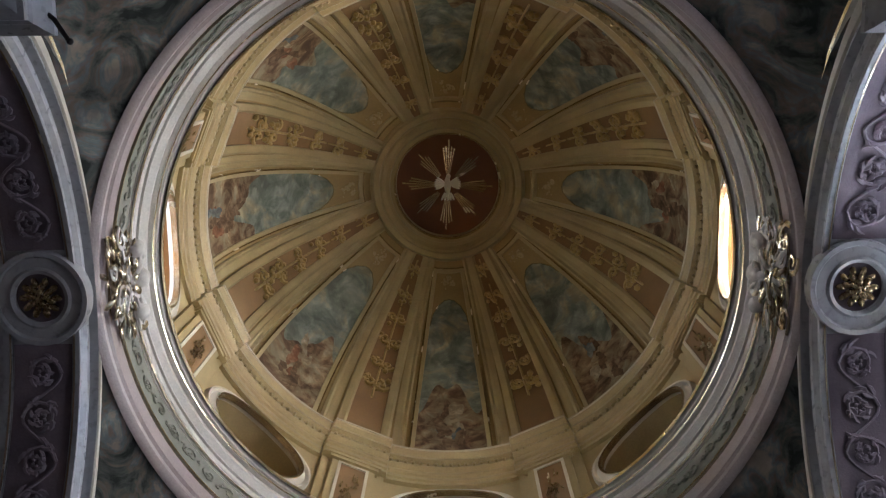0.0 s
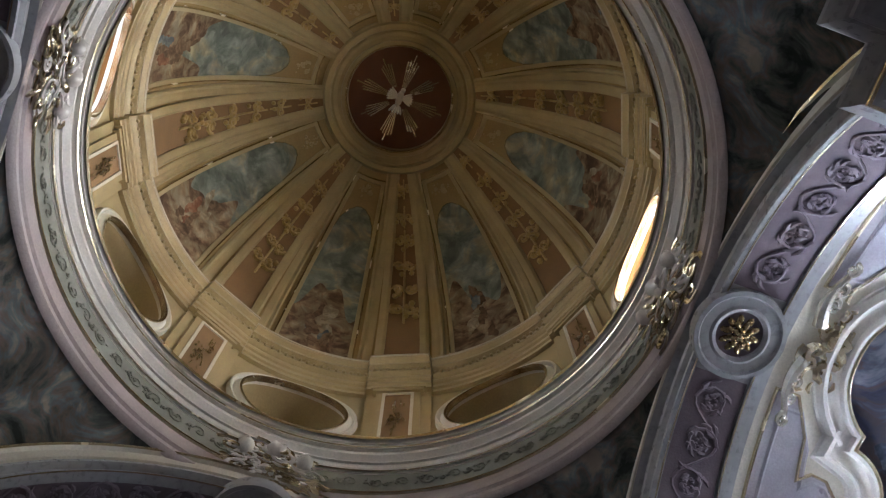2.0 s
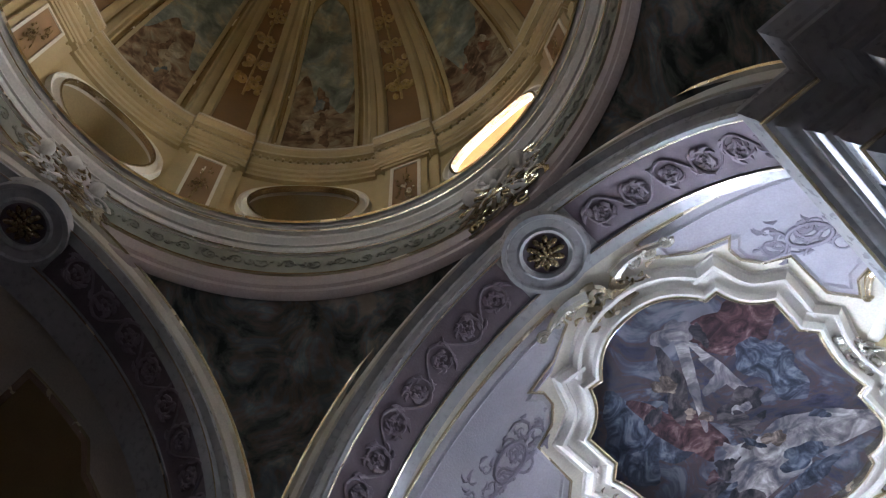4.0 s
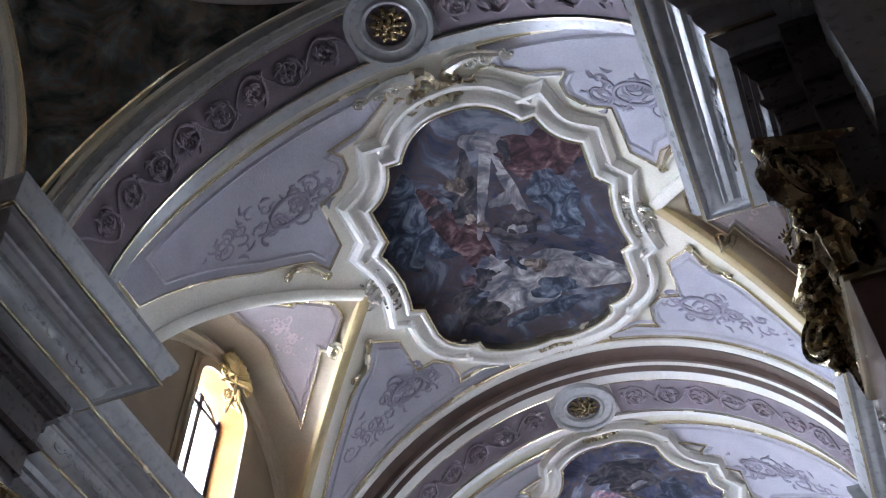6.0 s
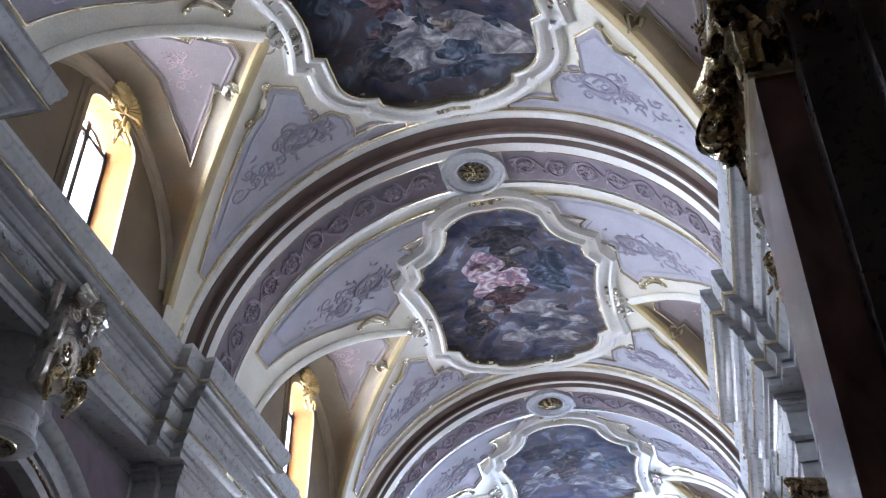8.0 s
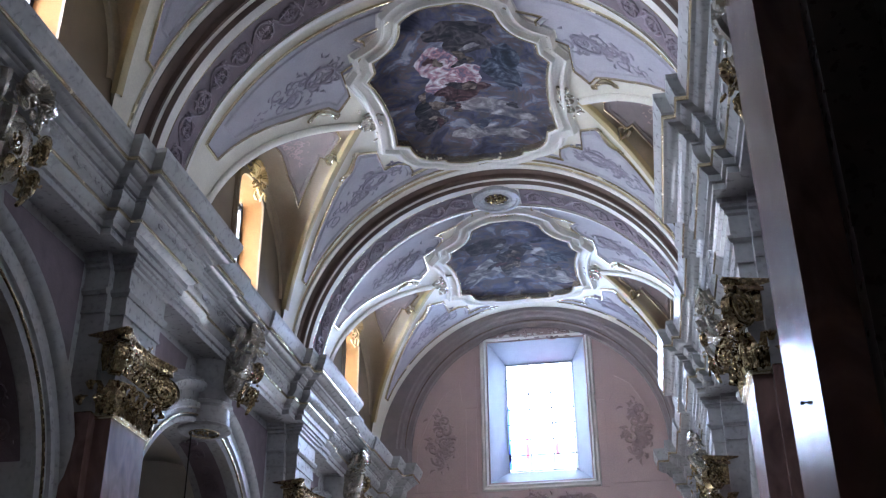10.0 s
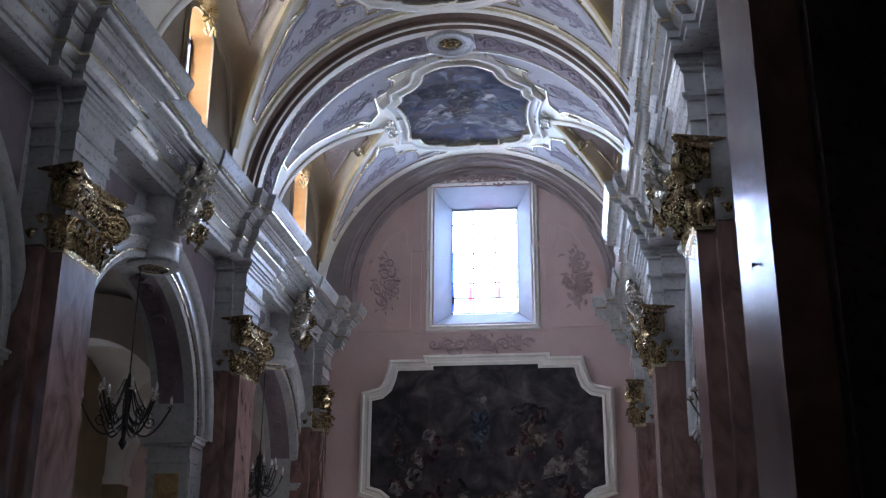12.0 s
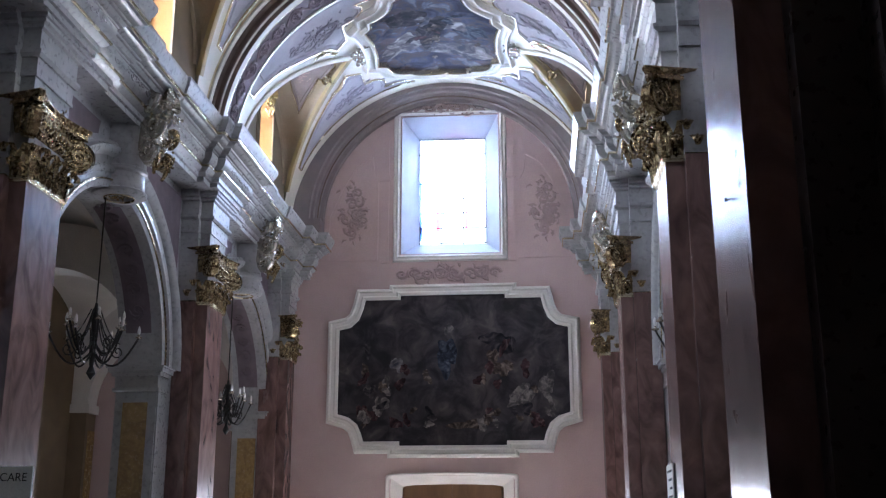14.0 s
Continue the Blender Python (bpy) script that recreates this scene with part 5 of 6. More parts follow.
    # brown lines that draw the shade in the creases beside the mouldings
    dl = Geo()
    for x in (-10.3, -4.75, 4.75, 10.3):
        surf_sweep(dl, [(x * D, 0.0), (x * D, 0.965)], sr, [(-0.013, 0), (-0.013, 0.042), (0.013, 0.042), (0.013, 0)], False, 0.04)
    part("shade_line", dl, BROWN, rb, "thin brown line for moulding shade")
    for j, u in enumerate((0.33, 0.43, 0.54, 0.65, 0.76, 0.88)):
        og = Geo()
        rng = random.Random(100 + k * 8 + j)
        sc = 0.27 - 0.15 * u
        cs = lambda x, y, l: sr(x / (3.36 * math.cos(UM * u)), u + y / 5.3, l + 0.035)
        for q in (-1, 1):
            og.tube([cs(q * sc * (0.5 + 0.5 * x), sc * 0.6 * y, 0.02) for x, y in spiral(1.2, 1, 0.2, 12, q)], sc * 0.16, 5)
        for _ in range(7):
            og.ball(cs(rng.uniform(-0.9, 0.9) * sc, rng.uniform(-1.2, 0.8) * sc, 0.02), sc * 0.26, 6, 4)
        og.tube([cs(0, -sc * 1.6, 0.015), cs(0, sc * 1.6, 0.015)], sc * 0.1, 5)
        part("gilt_pendant", og, GILT_PAINT, rb, "gilt leaf pendant")

# crown of the dome with its glory
ZL = DZ + DB * math.sin(UM)
cr = thing("dome_crown", "russet dome crown with gilt rays in a moulded ring", "dome crown", "", "structure")
part("ring", Geo().lathe([(1.30, ZL - 0.2), (1.26, ZL - 0.27), (1.18, ZL - 0.26), (1.16, ZL - 0.2), (1.12, ZL - 0.22), (1.06, ZL - 0.17), (1.0, ZL - 0.17), (0.98, ZL - 0.25), (0.92, ZL - 0.25), (0.90, ZL - 0.16), (0.88, ZL + 0.02)], n=72), OCHRE_LIGHT, cr)
part("ground", Geo().lathe([(0.0, ZL), (0.45, ZL - 0.005), (0.9, ZL - 0.01)], n=48), DEEP_RED, cr, "russet ground")
part("gilt_ring", Geo().lathe([(0.92, ZL - 0.27), (0.905, ZL - 0.285), (0.885, ZL - 0.26), (0.885, ZL - 0.2)], n=72), GOLD, cr, "thin gilt ring")
for k in range(8):
    a = k * PI / 4 + 0.05
    ln = 0.78 if k % 2 == 0 else 0.72
    ra = Geo()
    for j in range(-2, 3):
        t = a + j * 0.075
        e = ln * (1 - 0.09 * (abs(j) + (j % 2) * 0.6))
        ra.tube([(0.2 * math.cos(t), 0.2 * math.sin(t), ZL - 0.05), (e * math.cos(t), e * math.sin(t), ZL - 0.045)], [0.006, 0.017], 6)
    part("ray", ra, GOLD, cr, "bundle of gilt rays")
dv = Geo()
dv.ball((0, 0, ZL - 0.1), (0.2, 0.075, 0.06), 14, 8)
dv.ball((0.2, 0.02, ZL - 0.12), (0.06, 0.05, 0.05), 10, 6)
for q in (-1, 1):
    for j in range(6):
        t = q * (0.9 + 0.22 * j)
        dv.ball((0.02 + 0.13 * math.cos(t), 0.17 * math.sin(t), ZL - 0.1), (0.14, 0.032, 0.02), 8, 5, Euler((0, 0, t)).to_matrix())
for j in range(-2, 3):
    dv.ball((-0.25, 0.05 * j, ZL - 0.08), (0.11, 0.028, 0.018), 8, 5, Euler((0, 0, PI + 0.22 * -j)).to_matrix())
dv.moved(Matrix.Translation((0, 0, ZL - 0.1)) @ Matrix.Scale(0.78, 4) @ Matrix.Translation((0, 0, 0.1 - ZL)))
part("dove", dv, WHITE, cr, "white stucco dove with spread wings", 60)

# gilt cherub clusters on the ring over the four arches
for q in range(4):
    rng = random.Random(70 + q)
    a = q * PI / 2
    ch = thing("stucco_cluster", "white stucco heads among gilt leaves on the dome ring", "stucco ornament", "ring clusters")
    M = Matrix.Rotation(a, 4, "Z")
    og = Geo()
    foliage(og, (3.33, 0, 12.15), 0.36, rng, 60, 0.4, Euler((0, -PI / 2 - 0.5, 0)).to_matrix().to_4x4() @ Matrix.Diagonal((0.8, 1.65, 0.8, 1)))
    part("leaf_spray", og.moved(M), GOLD, ch, "gilt leaves and feathers")
    sg = Geo()
    foliage(sg, (3.27, 0, 12.2), 0.26, rng, 50, 0.5, Euler((0, -PI / 2 - 0.5, 0)).to_matrix().to_4x4() @ Matrix.Diagonal((0.9, 1.9, 0.8, 1)))
    part("feather_spray", sg.moved(M), WHITE, ch, "white stucco feathers")
    hd = Geo()
    for dy, dz, r in ((-0.33, 0.1, 0.1), (0.02, 0.16, 0.11), (0.34, 0.08, 0.1)):
        hd.ball((3.18, dy, 12.2 + dz), (r, r, r * 1.15), 12, 8)
        for _ in range(14):
            t, b = rng.uniform(0, 6.28), rng.uniform(0.1, 1.2)
            hd.ball((3.18 + r * 0.9 * math.sin(b) * math.cos(t), dy + r * 0.9 * math.sin(b) * math.sin(t), 12.2 + dz + r * 0.9 * math.cos(b)), r * 0.3, 6, 4)
    hd.moved(M)
    part("stucco_forms", hd, WHITE, ch, "rounded white stucco forms", 60)
# ---- arms of the crossing beyond the arches ----
def plain_arm(q, length, name):
    g = Geo().grid(arc([(4.4, 3.3), (4.4 + length, 3.3)], n=48))
    single(f"ceiling_{name}", turned(g, q), CREAM, f"dim barrel vault of the {name}", "ceiling", kind="structure")
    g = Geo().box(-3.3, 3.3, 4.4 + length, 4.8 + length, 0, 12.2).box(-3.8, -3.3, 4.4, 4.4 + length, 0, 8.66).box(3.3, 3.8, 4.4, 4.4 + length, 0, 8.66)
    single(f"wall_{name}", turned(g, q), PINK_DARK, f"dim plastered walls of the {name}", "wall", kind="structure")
    for sg in (-1, 1):
        pn = thing("arm_panel", "dim ochre vault panel with a gilt moulding", "stucco panel", "arm panels")
        sf = lambda u, v, l: ((3.3 - l) * math.sin(u / 3.3), 4.4 + v, ZC + (3.3 - l) * math.cos(u / 3.3))
        L = [(sg * 1.2, 0.7), (sg * 2.2, 0.6), (sg * 2.5, 0.8), (sg * 4.2, 0.7), (sg * 4.2, length - 0.6), (sg * 2.5, length - 0.7), (sg * 2.2, length - 0.5), (sg * 1.2, length - 0.6)]
        ob = turned(fill(L, sf, 0.012, 0.3), q)
        part("field", ob, OCHRE, pn)
        part("gilt_border", turned(surf_sweep(Geo(), L, sf, [(-0.04, 0), (-0.04, 0.05), (0.04, 0.05), (0.04, 0)], True), q), GOLD, pn, "gilt border")


plain_arm(1, 2.6, "transept_west")
plain_arm(3, 2.6, "transept_east")
plain_arm(2, 6.5, "choir")

# ---- entrance wall ----
ew = thing("wall_entrance", "rose-pink plastered entrance wall with a window and a door", "wall", "", "structure")
WX, WZ0, WZ1 = 1.2, 8.22, 11.78
DX, DZT = 1.42, 2.94
SW, SD = 0.05, 0.08     # the window and the door sit a little off the axis
y0, y1 = FACADE, FACADE + 0.8
g = Geo()
g.box(-9.4, SW - WX, y0, y1, 3.2, 13.2).box(SW + WX, 9.4, y0, y1, 3.2, 13.2).box(SW - WX, SW + WX, y0, y1, 3.2, WZ0).box(SW - WX, SW + WX, y0, y1, WZ1, 13.2).box(-9.4, SD - DX, y0, y1, 0, 3.2).box(SD + DX, 9.4, y0, y1, 0, 3.2).box(SD - DX, SD + DX, y0, y1, DZT, 3.2)
part("masonry", g, PINK, ew, smooth=0)
fw = thing("window_entrance", "tall bright stained-glass window with a splayed white reveal", "window", "", "structure", Matrix.Translation((SW, 0, 0)))
GX, GZ0, GZ1, GY = 0.84, 8.64, 11.42, FACADE + 0.7
hole = [(-WX, WZ0), (-WX, WZ1), (WX, WZ1), (WX, WZ0)]
back = [(-GX, GZ0), (-GX, GZ1), (GX, GZ1), (GX, GZ0)]
part("reveal", Geo().grid([[(x, FACADE - 0.004, z) for x, z in hole], [(x, GY, z) for x, z in back]], False, True), REVEAL_GREY, fw, "splayed grey-white reveal", 0)
part("return_wall", Geo().box(-WX, -GX, GY, y1, WZ0, WZ1).box(GX, WX, GY, y1, WZ0, WZ1).box(-GX, GX, GY, y1, WZ0, GZ0).box(-GX, GX, GY, y1, GZ1, WZ1), REVEAL_GREY, fw, "", 0)
lineW = [(x, z) for x, z in [(-WX - 0.02, WZ0 - 0.02), (-WX - 0.02, WZ1 + 0.02), (WX + 0.02, WZ1 + 0.02), (WX + 0.02, WZ0 - 0.02)]]
wallsurf = lambda x, z, l: (x, FACADE - l, z)
part("surround", surf_sweep(Geo(), lineW, wallsurf, [(-0.02, 0), (-0.02, 0.05), (-0.06, 0.09), (-0.1, 0.05), (-0.15, 0.06), (-0.18, 0.0)], True, 5), WHITE, fw, "white moulded surround", 20)
fr = Geo()
for x in (-GX + 0.02, -GX / 3, GX / 3, GX - 0.02):
    fr.box(x - 0.012, x + 0.012, GY - 0.03, GY, GZ0, GZ1)
for k in range(8):
    z = GZ0 + 0.02 + (GZ1 - GZ0 - 0.04) * k / 7
    fr.box(-GX, GX, GY - 0.025, GY + 0.005, z - 0.01, z + 0.01)
part("leading", fr, LEAD, fw, "thin dark leading", 0)
rng = random.Random(12)
for i in range(3):
    for j in range(7):
        xa, xb = -GX + 2 * GX * i / 3, -GX + 2 * GX * (i + 1) / 3
        za, zb = GZ0 + (GZ1 - GZ0) * j / 7, GZ0 + (GZ1 - GZ0) * (j + 1) / 7
        pn = part("pane", Geo().box(xa + 0.012, xb - 0.012, GY - 0.012, GY - 0.006, za + 0.01, zb - 0.01), CLEAR_GLASS, fw, "", 0)
        pn.visible_shadow = False
for x, z, sx, sz, m in ((-0.36, 9.25, 0.045, 0.3, ROSE_GLASS), (0.36, 9.35, 0.04, 0.3, ROSE_GLASS), (-0.36, 9.62, 0.08, 0.05, ROSE_GLASS), (0.36, 9.72, 0.07, 0.05, ROSE_GLASS), (-0.79, 9.6, 0.03, 0.7, BLUE_GLASS), (0.0, 11.3, 0.16, 0.07, ROSE_GLASS), (0.42, 11.3, 0.12, 0.06, ROSE_GLASS), (-0.79, 8.9, 0.03, 0.2, BLUE_GLASS)):
    ob = part("coloured_pane", Geo().box(x - sx, x + sx, GY - 0.022, GY - 0.016, z - sz, z + sz), m, fw, "coloured glass figure work", 0)
    ob.visible_shadow = False
single("backdrop", Geo().box(-4.0, 4.0, FACADE + 2.2, FACADE + 2.22, 5.5, 15.0), DAY, "bright sky outside the entrance window", "sky", kind="structure")

# shallow wall panels, festoon over the window, scrolls below it
for s in (-1, 1):
    wp = thing("wall_panel", "rose plaster wall panel with a raised border and scrolls", "stucco panel", "entrance wall panels")
    L = [(s * 1.75, 8.1), (s * 2.95, 8.1), (s * 2.95, 9.2), (s * 2.65, 9.9), (s * 2.3, 10.5), (s * 1.9, 10.75), (s * 1.85, 10.3), (s * 1.75, 10.1)]
    part("border", surf_sweep(Geo(), L, wallsurf, [(-0.03, 0), (-0.03, 0.03), (0.03, 0.03), (0.03, 0)], True, 0.3), PINK, wp)
    part("field", Geo().face([wallsurf(x, z, 0.006) for x, z in L]), PINK, wp, "", 0)
    rl = Geo()
    scrollwork(rl, wallsurf, s * 2.35, 9.3, 0.45, random.Random(31), 20, 0.11, 0.75, 1.3)
    part("scroll_relief", rl, PINK_DARK, wp)
    st = Geo()
    st.box(s * 1.55 - 0.09, s * 1.55 + 0.09, FACADE - 0.03, FACADE, 8.0, 11.2).box(s * 1.55 - 0.13, s * 1.55 + 0.13, FACADE - 0.05, FACADE, 10.1, 10.25)
    part("strip", st, PINK, wp)
for nm, z, mt, w in (("window_crest", 12.0, PINK_DARK, 1.0), ("window_apron", 7.72, PINK_DARK, 1.1)):
    rl = Geo()
    rng = random.Random(int(z * 10))
    for s in (-1, 1):
        for k in range(4):
            x = s * (0.2 + w * 0.28 * k)
            rl.tube([wallsurf(x + a * 0.16, z + b * 0.13, 0.04) for a, b in spiral(1.4, 1, 0.1, 16, s if k % 2 else -s)], [0.045 - 0.002 * j for j in range(17)], 6)
    scrollwork(rl, lambda a, b, l: wallsurf(a, b, l + 0.03), 0, z, 0.55, rng, 12, 0.07, 1.6 * w, 0.22)
    foliage(rl, (0, FACADE - 0.02, z), 0.22, rng, 26, 0.5, Euler((PI / 2, 0, 0)).to_matrix().to_4x4())
    single(nm, rl, mt, "stucco scrolls and leaves on the entrance wall", "stucco ornament")

# the great canvas over the door
wpn = thing("wall_painting", "large dark oil painting in a white shaped moulding over the door", "painting", at=Matrix.Translation((0.11, 0, 0)))
L = [(-2.72, 6.36), (-2.45, 6.42), (-2.25, 6.6), (-2.15, 6.86), (-2.1, 7.08), (-1.25, 7.08), (-1.25, 7.18), (1.25, 7.18), (1.25, 7.08), (2.1, 7.08), (2.15, 6.86), (2.25, 6.6), (2.45, 6.42), (2.72, 6.36),
     (2.72, 4.36), (2.45, 4.28), (2.25, 4.12), (2.15, 3.9), (2.1, 3.72), (1.25, 3.72), (1.25, 3.62), (-1.25, 3.62), (-1.25, 3.72), (-2.1, 3.72), (-2.15, 3.9), (-2.25, 4.12), (-2.45, 4.28), (-2.72, 4.36)]
part("canvas", fill(L, wallsurf, 0.03, 0.5), fresco("oil_canvas", F_OIL, 1.1, 0.35, 5.0, 0.7, folds=0.25), wpn, "darkened oil canvas")
part("frame", surf_sweep(Geo(), L, wallsurf, [(q * -1, h) for q, h in ((0.0, 0.03), (0.0, 0.08), (0.06, 0.1), (0.1, 0.06), (0.17, 0.07), (0.2, 0.12), (0.25, 0.1), (0.28, 0.0))], True, 5), WHITE, wpn, "white moulded frame", 20)

wallp = lambda x, z, l: (x, FACADE - l, z)
FLESH = fresco("pale_oil_paint", F_FLESH, 3.0, 0.5, 6.0, 1.0, folds=0.4)
dab = random.Random(77)
for k in range(46):
    side = 1 if k % 2 else -1
    u, v = side * dab.uniform(0.5, 2.3), 4.1 + abs(dab.gauss(0, 0.7))
    painted_shape(wpn, wallp, u, min(v, 5.9), dab.uniform(0.05, 0.13), dab.uniform(0.07, 0.2), dab.uniform(-0.8, 0.8), dab.choice((FLESH, WARM_PAINT, WARM_PAINT, SHADOW_CLOTH, RED_CLOTH)), 0.056 + 0.0004 * k, 500 + k)
for k, (u, v, ru, rv, tn, m) in enumerate(((-0.15, 5.7, 0.28, 0.55, 0.2, ROBE), (-0.1, 6.35, 0.12, 0.16, 0, FLESH), (1.6, 4.75, 0.5, 0.22, 0.5, FLESH), (2.2, 5.0, 0.2, 0.4, 0, FLESH), (1.15, 5.4, 0.3, 0.25, 0.4, WARM_PAINT), (-1.3, 5.5, 0.2, 0.22, 0, PALE_CLOUD), (-1.7, 4.55, 0.25, 0.25, 0.2, FLESH), (-1.6, 5.0, 0.15, 0.2, 0, PALE_CLOUD), (0.4, 4.1, 0.5, 0.15, 0.1, WARM_PAINT), (1.1, 6.0, 0.5, 0.3, 0, SHADOW_CLOTH))):
    painted_shape(wpn, wallp, u, v, ru * 0.8, rv * 0.8, tn, m, 0.034 + 0.002 * k, 200 + k)

# door
dr = thing("door_entrance", "brown wooden entrance door in a white arched surround", "door", "", "structure", Matrix.Translation((SD, 0, 0)))
part("leaf", Geo().box(-1.12, -0.02, FACADE + 0.3, FACADE + 0.37, 0.0, 2.74), WOOD, dr, "", 0)
part("leaf", Geo().box(0.02, 1.12, FACADE + 0.3, FACADE + 0.37, 0.0, 2.74), WOOD, dr, "", 0)
for sx in (-1, 1):
    for z0, z1 in ((0.3, 0.95), (1.1, 1.75), (1.9, 2.5)):
        part("panel", Geo().box(sx * 0.57 - 0.36, sx * 0.57 + 0.36, FACADE + 0.27, FACADE + 0.31, z0, z1), WOOD, dr, "raised wooden panel", 0)
A = np.linspace(0, PI, 17)
op = [(-1.18, 0.0)] + [(-1.18 * math.cos(a), 2.66 + 0.1 * math.sin(a) ** 0.5) for a in A] + [(1.18, 0.0)]
part("surround", Geo().grid([[(x * k, y, z + (k - 1) * 0.85 if z > 2.4 else z) for k, y in ((1.0, FACADE + 0.34), (1.0, FACADE + 0.28), (1.22, FACADE + 0.0), (1.24, FACADE - 0.05), (1.27, FACADE - 0.07), (1.29, FACADE - 0.06), (1.3, FACADE))] for x, z in op]), WHITE, dr, "white stucco surround", 25)
part("back", Geo().box(-1.35, 1.35, FACADE + 0.42, FACADE + 0.6, 0, 2.8), WOOD, dr, "", 0)


# ---- pilasters with gilded capitals ----
def leaf(geo, m, width, height, curl):
    """An acanthus leaf standing on the ground of m, facing local -x, its tip rolled over."""
    rows = []
    for k in range(11):
        q = k / 10
        roll = max(0.0, q - 0.62) / 0.38
        x = -0.02 - 0.05 * q - curl * math.sin(roll * PI * 0.75)
        z = height * (min(q, 0.72) / 0.72) + curl * 0.6 * (math.cos(roll * PI * 0.9) - 1) * (roll > 0)
        w = width * (0.62 + 0.45 * math.sin(PI * min(1, q * 1.15))) * (1 + 0.16 * math.cos(5 * PI * q)) * (1 - 0.55 * roll)
        t = 0.022
        rows.append([m @ Vector(p) for p in ((x + t, -w, z), (x - t * 0.3, -w * 0.55, z), (x + t * 0.2, -w * 0.3, z), (x - t * 1.5, 0, z), (x + t * 0.2, w * 0.3, z), (x - t * 0.3, w * 0.55, z), (x + t, w, z), (x + t * 2, 0, z))])
    geo.grid(rows, False, True)


def volute(c, d, r):
    """A rolled scroll standing on edge along the level direction d, with a raised spiral on both faces."""
    g, n = Geo(), Vector((-d.y, d.x, 0))
    up = Vector((0, 0, 1))
    at = lambda x, z, k: Vector(c) + d * (x * r) + up * (z * r) + n * k
    for k in (-1, 1):
        g.grid([[at(q * math.cos(a), q * math.sin(a), k * e) for q, e in ((0, 0.05), (0.8, 0.05), (0.86, 0.02))] for a in np.linspace(0, 2 * PI, 25)])
        g.tube([at(x, z, k * 0.055) for x, z in spiral(2.3, 1, 0.1, 40, 1, PI * 0.6)], [r * (0.14 - 0.0022 * j) for j in range(41)], 6)
        g.ball(at(0, 0, k * 0.055), r * 0.16, 8, 6)
    g.grid([[at(0.95 * math.cos(a), 0.95 * math.sin(a), e) for e in (-0.06, -0.03, 0.03, 0.06)] for a in np.linspace(0, 2 * PI, 25)])
    g.tube([at(0.2, 1.0, 0), at(-0.7, 1.0, 0), at(-1.6, 0.75, 0), at(-2.2, 0.2, 0)], [r * 0.3, r * 0.26, r * 0.2, r * 0.1], 7)
    return g


def capital(w):
    """A composite capital: bell, leaves, corner volutes, egg row and horned abacus; front looks along -x."""
    h = w / 2
    bell, leaves = Geo(), Geo()
    ring = lambda e: [(-e, -h - e), (-e, h + e), (0.62, h + e), (0.62, -h - e)]
    bell.grid([[(*p, z) for p in ring(e)] for e, z in ((-0.04, 0.0), (-0.05, 0.2), (-0.02, 0.55), (0.05, 0.72), (0.05, 0.86))], False, True)
    for k in range(9):
        bell.ball((-0.08, -h * 0.72 + h * 1.44 * k / 8, 0.70), (0.05, 0.05, 0.065), 8, 6)
    for z, hh, n, cu, off in ((0.0, 0.24, 5, 0.08, 0.0), (0.0, 0.42, 4, 0.11, 0.01)):
        for k in range(n):
            y = (-h + 2 * h * (k + 0.5) / n) * 0.98
            leaf(leaves, Matrix.Translation((-off, y, z)), w / n * 0.46, hh, cu)
    for sg in (-1, 1):
        side = Matrix.Rotation(-sg * PI / 2, 4, "Z")
        for x, hh in ((0.12, 0.24), (0.34, 0.24), (0.23, 0.42)):
            leaf(leaves, Matrix.Translation((x, sg * (h - 0.02), 0)) @ side, 0.12, hh, 0.12)
        leaf(leaves, Matrix.Translation((0.0, sg * h, 0)) @ Matrix.Rotation(-sg * PI / 4, 4, "Z"), 0.12, 0.40, 0.10)
    rng = random.Random(8)
    foliage(leaves, (-0.12, 0, 0.86), 0.13, rng, 18, 0.6, Euler((0, -PI / 2, 0)).to_matrix().to_4x4())
    for k in range(16):
        leaves.ball((-0.06 - rng.uniform(0, 0.05), rng.uniform(-h * 0.9, h * 0.9), rng.uniform(0.5, 0.66)), (0.03, 0.05, 0.035), 6, 4, Euler((rng.uniform(0, 3), 0, 0)).to_matrix())
    vols = [volute((-0.07, sg * (h + 0.14), 0.63), Vector((-1, sg, 0)).normalized(), 0.215) for sg in (-1, 1)]
    aba = Geo()
    plan = lambda e: [(0.62, -h - 0.03 - e)] + [(-0.02 + 0.6 * q - 0.14 * (2 * abs(q - 0.5)) ** 2 * (q < 0.5) - e * (q < 0.3), -h - 0.04 - 0.16 * (1 - q) ** 2 - e) for q in np.linspace(0.8, 0, 5)] + [(-0.06 - 0.15 * abs(v) ** 2.2 - e, v * (h + 0.17 + e)) for v in np.linspace(-0.93, 0.93, 15)] + [(-0.02 + 0.6 * q - 0.14 * (2 * abs(q - 0.5)) ** 2 * (q < 0.5) - e * (q < 0.3), h + 0.04 + 0.16 * (1 - q) ** 2 + e) for q in np.linspace(0, 0.8, 5)] + [(0.62, h + 0.03 + e)]
    aba.grid([[(*p, z) for p in plan(e)] for e, z in ((-0.12, 0.855), (0.0, 0.86), (0.0, 0.91), (-0.02, 0.915), (0.03, 0.96), (0.035, 0.99), (-0.1, 0.992))])
    return bell, leaves, vols[0], vols[1], aba


CAP = capital(0.9)
BELL, VOLA, VOLB, ABA = [g.mesh(n, DARKGOLD, 62) for g, n in zip((CAP[0], CAP[2], CAP[3], CAP[4]), ("bell", "volute", "volute", "abacus"))]
LEAVES = [g.mesh("acanthus_leaf", DARKGOLD, 62) for g in islands(CAP[1])]


